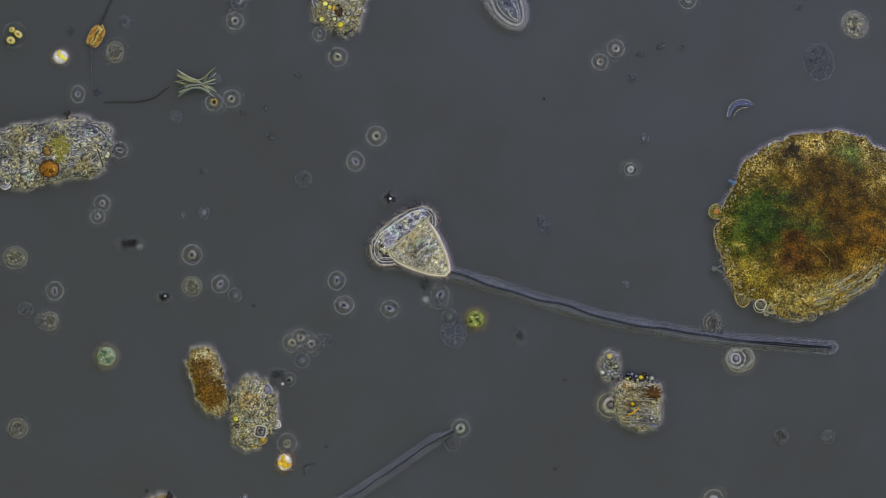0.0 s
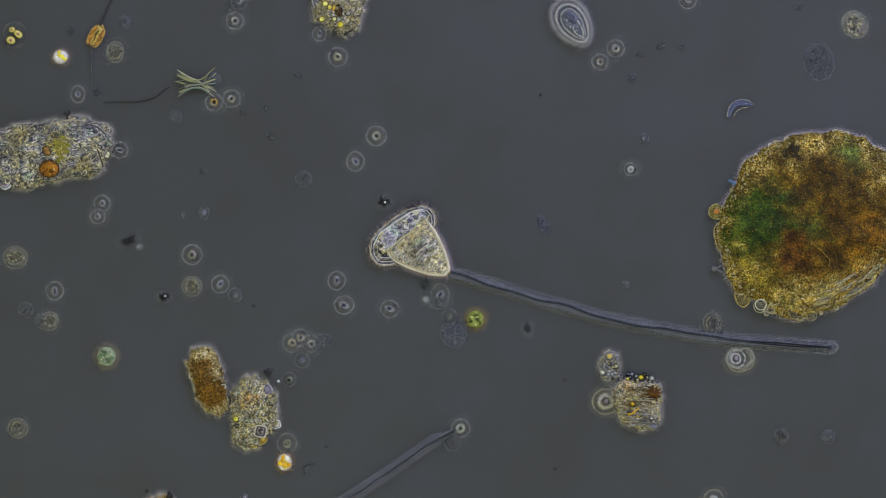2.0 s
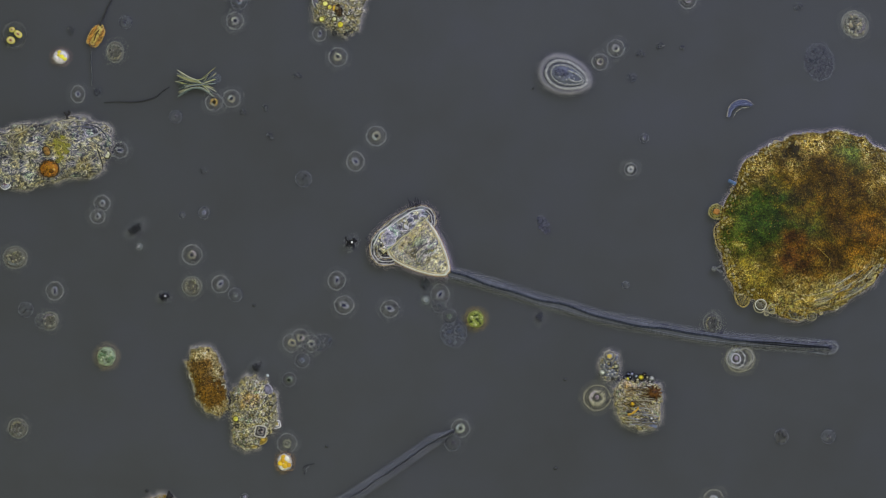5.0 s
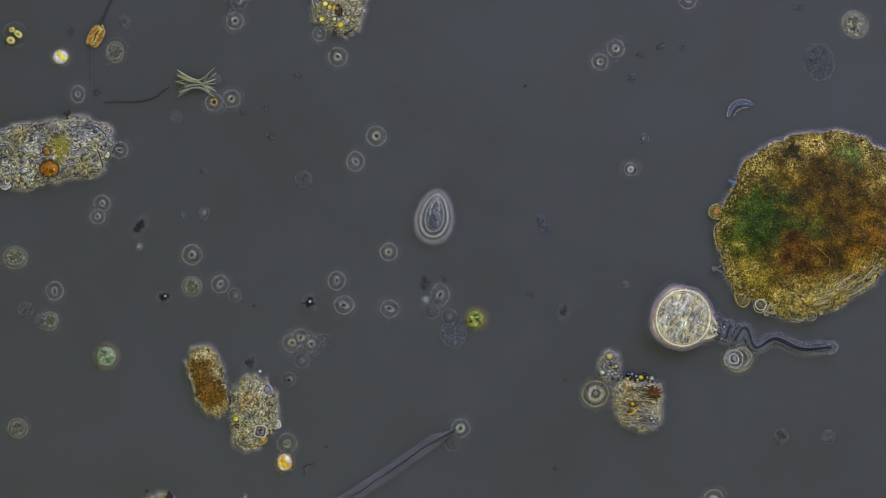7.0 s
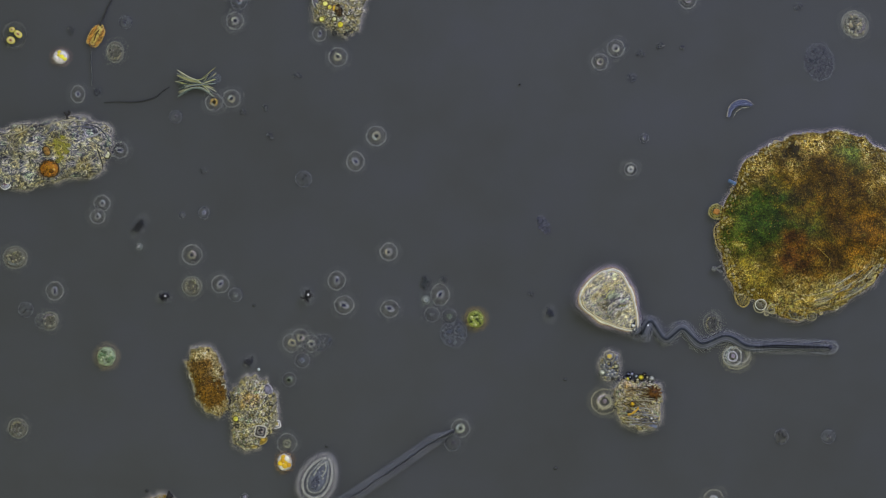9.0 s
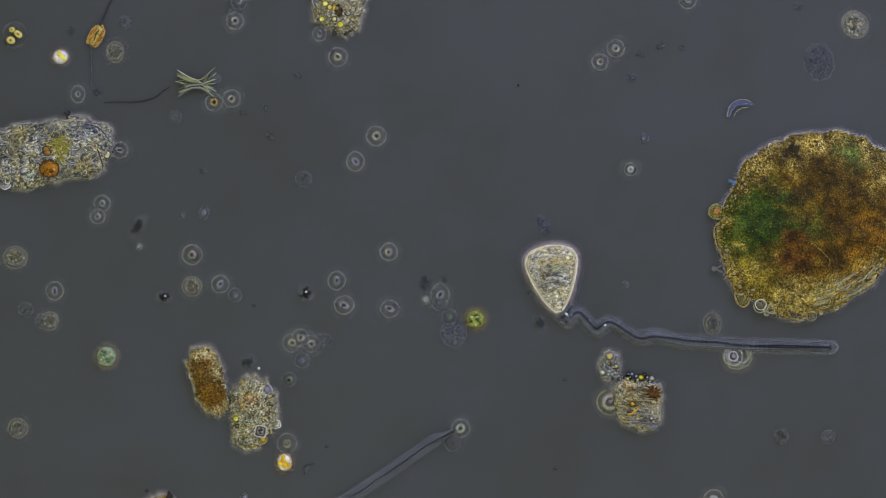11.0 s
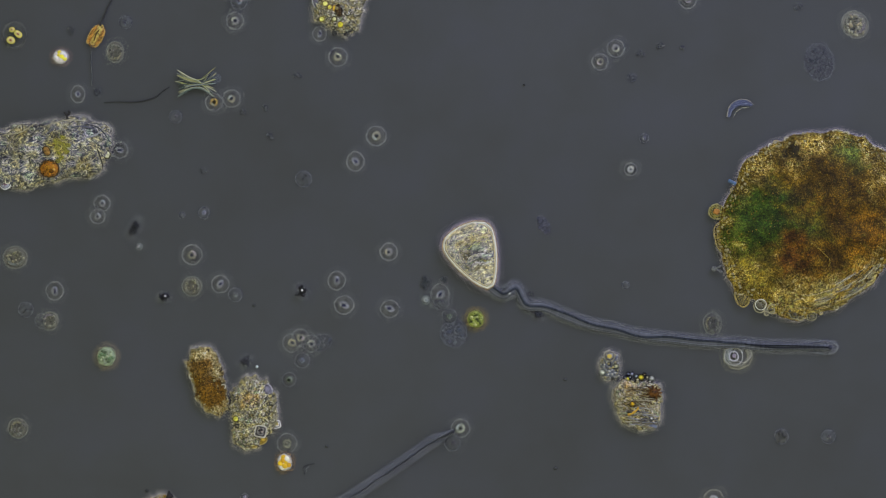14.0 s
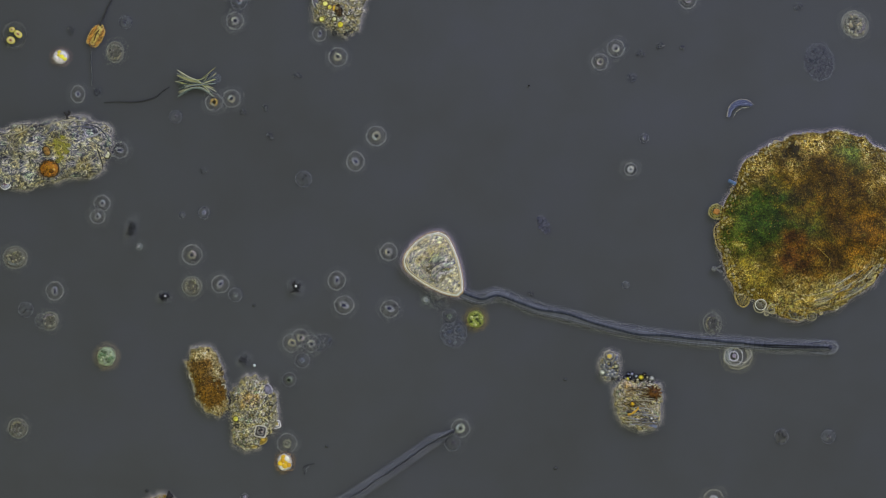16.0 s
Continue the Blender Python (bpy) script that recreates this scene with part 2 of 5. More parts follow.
# ---- round cells ----
def cell(x, y, rx, ry=None, turn=0, ring=(112, 114, 114), inner=(150, 150, 146), core=(48, 50, 58), fill=(71, 72, 71),
         inner_at=0.3, slot=0.55, core_size=0.13, grains=None, slot_turn=0, name="algal_cell", label="pale round cell with a clear wall on the slide", egg=0.0, seed=0):
    ry = ry or rx
    h = 2.2
    seed = x * 0.37 + y * 0.11
    root = thing(name, x, y, 0, label, "cell", "loose round cells", turn)
    part("cytoplasm", dome(rx * 0.95, ry * 0.95, h, egg=egg), plain(tuple(v - 3 for v in fill) if ring[0] > 85 else fill, 0.85, 0.2), root)
    part("membrane", soft_loop(wavy(outline(rx - 0.8, ry - 0.8, egg, 56), 0.035, seed), 2.0, 0.6), plain(ring, 0.2), root)
    if ring[0] > 85:
        part("inner_gel", soft_loop(wavy(outline(rx * 0.72, ry * 0.72, egg, 48), 0.05, seed + 3), 2.4, 1.4, 1), plain(tuple(int(v * 0.86) for v in ring), 0.08), root)
    # faint bright halo outside the wall, painted as a clear film
    if ring[0] > 85:
        part("outer_gel", soft_loop(wavy(outline(rx + 3, ry + 3, egg, 56), 0.03, seed), 6.0, 0.2, 1, 0.4), plain(tuple(int(v * 0.8) for v in ring), 0.08), root)
    if inner:
        a, b = rx * inner_at * (1 if slot > 0.5 else 1.15), ry * inner_at * (0.62 if slot < 0.5 else 1)
        part("inner_wall", moved(soft_loop(wavy(outline(a, b, 0, 36), 0.2, seed), max(2.2, rx * 0.17), h), turn=slot_turn), plain(inner, 0.19), root)
        tint = ((172, 164, 128), (150, 160, 164), (160, 150, 166), (168, 172, 150))[int(seed * 10) % 4] if slot > 0.5 else (132, 135, 146)
        bow = np.linspace(0, 2.2, 9) + seed
        bright = min(1.0, sum(inner) / 420)
        part("inner_wall", moved(tube(np.column_stack((a * np.cos(bow), b * np.sin(bow), 0 * bow)), 0.4 + max(1.2, rx * 0.1) * np.sin(np.linspace(0.3, 2.8, 9)), 6), z=h + 1.6, turn=slot_turn), plain(tuple(int(v * bright) for v in tint), 0.26), root)
    if core:
        part("nucleus", moved(ellipsoid(max(1.6, rx * core_size * 1.25), max(1.2, rx * core_size * (0.55 + 0.6 * slot)), 1.2, 14, 6, 0.4, seed=seed), 0.9 * math.sin(seed * 3), 0.9 * math.cos(seed * 5), h + 2.2, slot_turn + 30 * math.sin(seed)), plain(core, 0.7), root)
    if grains:
        rng = np.random.default_rng(int(x * 7 + y))
        for i in range(grains[0] * 4):
            dim = rng.choice((0.62, 0.85, 1.0))
            a, r = 2.4 * i + rng.uniform(-0.5, 0.5), rx * 0.72 * math.sqrt((i + 0.5) / (4 * grains[0]))
            part("granule", moved(ellipsoid(rng.uniform(0.06, 0.17) * rx, rng.uniform(0.05, 0.11) * rx, 1.4, 10, 5, 0.3, seed=i), r * math.cos(a), r * math.sin(a) * ry / rx, h + 1.4, rng.uniform(0, 180)),
                       plain(tuple(int(v * dim) for v in grains[1 + i % (len(grains) - 1)]), 0.65), root)
    return root


CREAM, WHITE, BLUE, FAINT = (148, 146, 126), (142, 142, 143), (120, 124, 145), (80, 82, 88)
DIM = (88, 90, 94)

for x, y, r, inner in ((416, 37, 16, WHITE), (598, 101, 17, CREAM), (410, 175, 16, CREAM), (181, 360, 15, WHITE), (173, 383, 14, WHITE),
                       (666, 241, 18, CREAM), (340, 451, 18, CREAM), (532, 598, 16, CREAM), (517, 607, 17, CREAM), (551, 608, 16, WHITE),
                       (688, 446, 16, WHITE), (1062, 110, 15, CREAM), (1090, 86, 16, WHITE)):
    cell(x, y, r, inner=inner, slot=1.0, label="pale round cell with bright inner wall and dark nucleus" if inner == WHITE else "cream round cell with bright wall and dark nucleus")
for x, y, rx, ry, turn in ((138, 167, 13, 16, 105), (566, 60, 13, 14, 80), (629, 286, 16, 18, 115), (212, 266, 15, 15, 155), (97, 515, 16, 17, 98),
                           (390, 503, 16, 16, 60), (596, 497, 16, 17, 88), (609, 540, 18, 17, 152), (690, 547, 17, 16, 158), (779, 522, 17, 20, 48)):
    cell(x, y, rx, ry, 0, inner=(134, 136, 140), slot=0.1, slot_turn=turn, core_size=0.2, core=(50, 52, 74), inner_at=0.34, label="oval cell with bright core and dark slit")
for x, y, r, inner in ((423, 3, 15, BLUE), (537, 317, 15, None), (361, 377, 11, BLUE), (322, 381, 6, None), (46, 548, 14, None), (75, 568, 14, None),
                       (417, 522, 13, (105, 106, 108)), (535, 638, 14, BLUE), (1140, 245, 9, (92, 92, 112)), (1466, 773, 13, (84, 86, 86)),
                       (796, 560, 14, (112, 122, 104)), (311, 207, 12, (80, 82, 88)), (222, 40, 12, (66, 70, 88)), (801, 784, 15, (90, 92, 94)), (1107, 505, 7, None)):
    cell(x, y, r, ring=FAINT if r < 14 or inner is None else DIM, inner=inner, fill=(67, 69, 71), slot=1.0, core=(52, 54, 58) if r > 12 else None,
         inner_at=0.22, core_size=0.1, label="faint grey cell with a thin wall, nearly transparent")

for x, y, rx, ry, turn, n, cols in ((27, 456, 22, 20, 0, 6, ((142, 140, 108), (120, 118, 92), (150, 146, 120))), (88, 568, 16, 17, 0, 5, ((140, 138, 118), (108, 108, 96))),
                                    (340, 507, 18, 18, 0, 5, ((136, 132, 100), (112, 110, 92))), (204, 92, 16, 19, 0, 4, ((112, 116, 106), (96, 98, 96))),
                                    (32, 758, 18, 18, 0, 5, ((124, 124, 118), (98, 98, 96))), (1513, 44, 26, 23, -50, 14, ((168, 166, 142), (136, 134, 118), (88, 90, 84), (150, 140, 112))),
                                    (1261, 573, 17, 20, 8, 7, ((92, 92, 90), (126, 126, 122), (74, 74, 76))), (1383, 773, 13, 14, 0, 4, ((84, 84, 80), (64, 64, 60)))):
    cell(x, y, rx, ry, turn, ring=(110, 112, 106) if rx > 14 else FAINT, inner=(106, 107, 98) if rx > 14 else None, core=None, inner_at=0.62, slot=1.0, fill=(72, 73, 72) if cols[0][0] < 100 else (90, 89, 81) if rx < 25 else (108, 107, 99), grains=(n, *cols),
         label="cream granular cell with lumpy contents inside a clear wall")
cell(379, 181, 16, inner=(166, 140, 70), core=(44, 40, 20), slot=1.0, core_size=0.17, label="golden cell with a dark pupil-like nucleus")
cell(512, 672, 13, inner=(136, 148, 122), core=(34, 44, 30), slot=1.0, core_size=0.2, ring=DIM, label="pale green cell with a dark nucleus")
cell(508, 785, 18, inner=(126, 126, 108), core=(96, 96, 84), slot=1.0, inner_at=0.3, label="cream cell with a broad clear wall")
cell(1116, 300, 12, ring=(116, 118, 114), inner=(196, 202, 202), core=(120, 124, 124), fill=(46, 48, 50), slot=1.0, inner_at=0.38, label="small bright white cell inside a dark ring")
cell(754, 531, 8, ring=(104, 110, 106), inner=(170, 180, 178), core=(120, 126, 130), slot=1.0, inner_at=0.4, label="tiny bright refractile cell")
cell(247, 437, 6, ring=(96, 100, 100), inner=(140, 152, 148), core=None, slot=1.0, inner_at=0.3, label="tiny pale cell on the slide")
cell(815, 758, 17, inner=(160, 166, 150), core=(60, 66, 56), slot=1.0, inner_at=0.36, label="pale round cell at the tip of the bare stalk")
cell(1217, 0, 16, inner=(112, 114, 112), core=None, slot=1.0, label="pale cell with a clear wall")
cell(1263, 884, 18, ring=(122, 122, 112), inner=(178, 176, 180), core=None, slot=1.0, inner_at=0.3, label="cream round cell with bright core")
cell(433, 880, 7, ring=FAINT, inner=BLUE, core=None, slot=1.0, label="small bluish cell on the slide")

jostled = cell(1310, 635, 26, 24, 0, ring=(134, 132, 112), inner=(122, 122, 108), core=None, inner_at=0.72, slot=1.0, fill=(80, 80, 78), label="large cream cell with doubled walls beside the stalk")
part("daughter_cell", moved(soft_loop(wavy(outline(16, 16), 0.06, 2), 1.5, 4), -8, 0), plain((150, 152, 148), 0.36), jostled)
part("daughter_cell", moved(soft_loop(wavy(outline(15, 15), 0.1, 5), 1.4, 4), 8, 3), plain((136, 136, 130), 0.32), jostled)
part("daughter_cell", moved(soft_loop(wavy(outline(8, 8.5), 0.15, 9), 1.6, 5), -8, 0), plain((160, 160, 164), 0.38), jostled)
part("nucleus", moved(ellipsoid(4, 4, 1.5, 12, 6, 0.2), -7, 1, 6), plain((128, 120, 134), 0.7), jostled)
drifting = cell(780, 534, 14, ring=DIM, inner=(92, 94, 98), fill=(67, 69, 71), slot=1.0, core=(52, 54, 58), inner_at=0.22, core_size=0.1, label="faint grey cell drifting beside a larger oval cell")
rolling = cell(1081, 715, 24, 23, 0, ring=(138, 135, 112), inner=(168, 164, 136), core=(112, 104, 108), inner_at=0.48, slot=1.0, core_size=0.14, fill=(72, 72, 66), label="cream round cell rolling along the debris")


def spore(x, y, rx, ry, coat, skin, lumps, label, n=14, size=(0.1, 0.17)):
    """A bright, close-packed ball of granules; coat is the colour of the optical halo painted round it."""
    root = thing("green_spore", x, y, 0, label, "spore", "bright spores")
    rng = np.random.default_rng(int(x))
    # soft coloured halo of the spore, painted as three clear domes
    for k in (1.1, 0.94, 0.78):
        part("gel_coat", dome(rx * k, ry * k, 7 - 2 * k), plain(coat, 0.11), root)
    part("body", moved(ellipsoid(rx * 0.62, ry * 0.62, 6, 28, 10, 0.04), z=6), plain(skin), root)
    part("wall", soft_loop(wavy(outline(rx * 0.62, ry * 0.62), 0.08, x), 2.4, 6), plain(tuple(min(200, int(v * 1.05)) for v in skin), 0.28), root)
    for i in range(n):
        a, r = 2.4 * i, rx * 0.52 * math.sqrt((i + 0.5) / n)
        s = rng.uniform(*size) * rx
        part("granule", moved(ellipsoid(s, s * rng.uniform(0.7, 1), 2.4, 10, 6, 0.15, seed=i), r * math.cos(a), r * math.sin(a) * ry / rx, 6 + 6 * math.sqrt(max(0, 1 - (r / rx / 0.62) ** 2)), i * 37), plain(lumps[i % len(lumps)], 0.8), root)
    return root


spore(189, 631, 24, 25, (112, 104, 86), (128, 142, 116), ((158, 172, 140), (96, 120, 88), (78, 92, 72), (140, 152, 130)), "pale green granular spore in a brownish painted halo", 18)
spore(842, 565, 22, 22, (118, 104, 66), (112, 120, 58), ((48, 58, 38), (146, 156, 84), (128, 138, 64), (166, 170, 116), (138, 148, 70), (84, 96, 48)), "bright yellow-green granular spore in an amber painted halo", 22)
spore(108, 101, 19, 17, (122, 106, 98), (206, 198, 204), ((222, 206, 60), (214, 196, 50), (255, 252, 225), (235, 226, 232), (240, 234, 236)), "glossy white cell with a yellow centre and amber painted halo", 7, (0.16, 0.26))
spore(504, 818, 18, 21, (126, 100, 66), (206, 196, 176), ((212, 176, 36), (196, 152, 30), (204, 168, 40), (226, 216, 196)), "orange and white bright cell in an amber painted halo", 8, (0.2, 0.3))

# three yellow cells in one clear coat
trio = thing("cell_trio", 26, 62, 0, "three small yellow cells sharing one clear coat", "cell")
part("coat", moved(dome(22, 24, 3), z=0.3), plain((72, 74, 73), 0.2), trio)
part("membrane", soft_loop(wavy(outline(21, 23), 0.08, 3), 3, 1), plain((80, 81, 78), 0.14), trio)
for dx, dy, a, b, turn in ((-4, 9, 4.2, 4.0, 0), (7, 1, 7.0, 4.6, -40), (-6, -10, 6.8, 5.6, -20)):
    one = part("yellow_cell", moved(ellipsoid(a, b, 5, 20, 8, 0.05), dx, dy, 7, turn), plain((188, 178, 118)), trio, "yellow cell with a rusty core")
    part("core", moved(ellipsoid(a * 0.4, b * 0.35, 2, 12, 6, 0.2), dx, dy, 11.6, turn), plain((142, 92, 74)), one)
    part("rim", moved(loop_tube(outline(a, b, 0, 24), 1.0, 8), dx, dy, 0, turn), plain((200, 190, 80), 0.7), one)

# an orange flagellate with two dark threads
flag = thing("orange_flagellate", 172, 62, 0, "orange spindle-shaped cell with two thin dark threads", "flagellate", turn=62)
part("body", moved(ellipsoid(22, 13.5, 4, 32, 8, 0.05), -2, 0, 4), plain((136, 98, 46), 0.5, 0.3), flag, "amber body")
for off, w, c in ((-7, 4.8, (136, 102, 48)), (0, 6, (160, 138, 74)), (7.5, 4.8, (138, 100, 44))):
    lobe = part("chloroplast", moved(ellipsoid(20 - abs(off) * 0.3, w, 5, 24, 8, 0.04), -abs(off) * 0.5, off, 6), plain(c, 0.5, 0.4), flag, "orange lobe")
    part("rim", moved(loop_tube(outline(20 - abs(off) * 0.3, w, 0, 28), 1.1, 7), -abs(off) * 0.5, off), plain((166, 146, 92), 0.4), lobe)
part("slit", tube(spline([(-12, -1, 11), (0, 1, 12), (10, 0, 11)], 8), 1.2), plain((70, 52, 30)), flag)
part("flagellum", tube(spline([(16, 2, 8), (34, 4, 4), (52, 6, 3), (72, 6, 3)], 12), np.linspace(1.6, 0.9, 13)), plain((48, 48, 52)), flag, "dark thread")
part("flagellum", tube(spline([(-20, 0, 6), (-45, -12, 4), (-68, -26, 3), (-84, -34, 3)], 12), np.linspace(1.6, 1.0, 13)), plain((62, 64, 66), 0.4), flag, "dark thread")

# crossed needles of a diatom colony
needles = thing("diatom_colony", 346, 149, 0, "sheaf of crossed yellow-green diatom needles pinched at the waist", "diatom colony")
tones = ((146, 146, 92), (56, 64, 66), (170, 170, 142), (94, 112, 108), (150, 152, 104), (78, 86, 80), (126, 134, 124), (54, 60, 64), (156, 154, 116))
rng = np.random.default_rng(7)
for i in range(44):
    y0 = 29 - i * 1.33 + rng.uniform(-2, 2)
    y1 = (28 - i * 1.26) * rng.choice((-1, -1, 1)) + rng.uniform(-3, 3)
    ym, near, far = y0 * 0.36 + rng.uniform(-2, 2), rng.uniform(18, 36), rng.uniform(18, 38)
    pts = spline([(-near, y0 * near / 34, 5 + i % 5), (-10, ym, 8 + i % 5), (9, (ym + y1 * 0.25) * 0.5, 8 + i % 5), (far, y1 * far / 36, 5 + i % 5)], 14)
    part("needle", tube(pts, 0.35 + rng.uniform(0.4, 1.2) * np.sin(np.linspace(0.2, 2.9, 15)), 5), plain(tones[i % 9], 0.55), needles)
part("clear_end", moved(ellipsoid(14, 12, 3, 20, 8), 32, 10, 3), plain((84, 88, 96), 0.15), needles)

hair = thing("dark_thread", 240, 176, 0, "fine dark curved thread lying on the slide", "thread")
part("strand", tube(spline([(-56, -6, 2), (-30, -4, 2), (0, -5, 2), (32, 2, 2), (48, 14, 2), (60, 22, 2)], 20), 0.4 + 0.7 * np.sin(np.linspace(0.1, 2.9, 21)), 6), plain((46, 47, 50), 0.9), hair)
squiggle = thing("dark_thread", 543, 830, 0, "short curled dark thread", "thread")
part("strand", tube(spline([(-4, -10, 2), (-6, 0, 2), (-1, 6, 2), (14, 9, 2)], 12), 0.9, 6), plain((52, 53, 56), 0.4), squiggle)
part("strand", tube(spline([(0, -6, 2), (-1, 1, 2), (6, 4, 2)], 8), 0.9, 6), plain((100, 102, 104), 0.4), squiggle)

# a blue crescent
crescent = thing("crescent_cell", 1311, 191, 0, "translucent blue crescent-shaped cell", "cell")
part("body", tube(spline([(-22, -17, 4), (-17, -1, 4), (-4, 8, 4), (12, 8, 4), (19, 3, 4)], 20), 1.5 + 4.5 * np.sin(np.linspace(0.2, 2.95, 21)), 10, 0.6), plain((76, 82, 108), 0.34), crescent)
part("membrane", tube(spline([(-25, -17, 6), (-20, 3, 6), (-4, 14, 6), (13, 13, 6), (22, 5, 6)], 20), 1.1, 6), plain((116, 113, 106), 0.34), crescent)
part("membrane", tube(spline([(-13, -17, 6), (-8, -7, 6), (2, -1, 6), (14, 1, 6)], 14), 0.9, 6), plain((116, 116, 104), 0.34), crescent)
part("membrane", tube(spline([(-20, -17, 7), (-14, -1, 7), (-2, 6, 7), (12, 7, 7), (20, 4, 7)], 20), 1.0, 6), plain((88, 93, 114), 0.22), crescent)


def ghost(x, y, rx, ry, turn, c, spots, n, label, cells=()):
    """A dead, nearly clear cell with dim granules."""
    root = thing("empty_cell", x, y, 0, label, "cell remains", "faint remains", turn)
    rng = np.random.default_rng(int(x + y))
    part("skin", dome(rx, ry, 1.8), plain(c, 0.3), root)
    if rx > 18:
        part("membrane", soft_loop(wavy(outline(rx, ry), 0.15, x), 3, 0.5), plain((80, 82, 88), 0.08), root)
    for i in range(n):
        a, r = 2.4 * i + rng.uniform(-0.4, 0.4), 0.8 * math.sqrt((i + 0.5) / n)
        part("granule", moved(ellipsoid(rng.uniform(2, 4), rng.uniform(1.5, 3.2), 1.2, 10, 6, 0.3, seed=i), r * rx * math.cos(a), r * ry * math.sin(a), 2.5, rng.uniform(0, 180)), plain(spots[int(rng.integers(len(spots)))], 0.34), root)
    for dx, dy, r in cells:
        part("dim_cell", moved(soft_loop(wavy(outline(r, r * 0.9), 0.2, dx), 2.2, 2.5), dx, dy), plain((94, 99, 105), 0.07), root)
        part("nucleus", moved(ellipsoid(r * 0.5, r * 0.42, 1.5, 12, 6, 0.4, seed=dy), dx, dy, 4.5), plain((56, 60, 76), 0.3), root)
    return root


ghost(1450, 110, 26, 34, 12, (70, 72, 78), ((62, 64, 70), (58, 60, 67), (76, 78, 84)), 34, "faint granular empty cell, almost transparent")
ghost(962, 399, 11, 20, 28, (70, 71, 80), ((54, 55, 68), (60, 61, 74), (84, 86, 94)), 20, "dim bluish oblong remains of a cell")
ghost(125, 55, 8, 9, 0, (58, 60, 61), ((56, 57, 58),), 3, "dim dark smudge of debris")
ghost(173, 162, 9, 9, 0, (60, 63, 68), ((54, 56, 60),), 3, "dim dark smudge of debris")
ghost(803, 590, 24, 25, 0, (76, 78, 84), ((76, 81, 93), (102, 106, 110), (68, 73, 85), (94, 99, 102), (84, 88, 97)), 18, "blue-grey granular cluster beside the green spore", ((-8, 3, 9), (9, 6, 8), (16, -3, 7), (-7, -15, 8)))
ghost(570, 606, 19, 15, 20, (69, 71, 75), ((62, 66, 80), (86, 88, 92)), 10, "faint blue-grey granular remains")
ghost(752, 501, 11, 14, 0, (58, 60, 62), ((48, 51, 53), (56, 59, 61), (52, 55, 58)), 16, "dim dark oval smudge")
ghost(785, 497, 9, 9, 0, (64, 66, 68), ((78, 80, 82), (58, 60, 62)), 4, "dim grey smudge of debris")
ghost(1118, 138, 10, 9, 0, (62, 64, 70), ((60, 62, 68),), 3, "dim grey smudge of debris")
for x, y, rx, ry in ((525, 134, 6, 9), (469, 190, 5, 7), (477, 241, 7, 8), (430, 198, 7, 5), (361, 302, 8, 5), (1168, 82, 7, 7), (1208, 85, 4, 4), (1133, 95, 8, 8), (1412, 12, 9, 8), (940, 520, 4, 4), (1090, 668, 9, 6)):
    ghost(x, y, rx, ry, x % 90, (65, 67, 69), ((62, 63, 67), (60, 62, 64)), 3, "dim dark smudge of debris")
ghost(425, 782, 14, 20, 20, (64, 68, 82), ((58, 64, 80),), 5, "dim bluish shred under the debris")


# ---- clumps of debris ----
def periodic(radii, th):
    n = len(radii)
    s = (th / (2 * math.pi) * n) % n
    i = int(s)
    t = s - i
    a, b, c, d = (radii[(i + k) % n] for k in (-1, 0, 1, 2))
    return 0.5 * (2 * b + (c - a) * t + (2 * a - 5 * b + 4 * c - d) * t * t + (3 * b - a - 3 * c + d) * t ** 3)


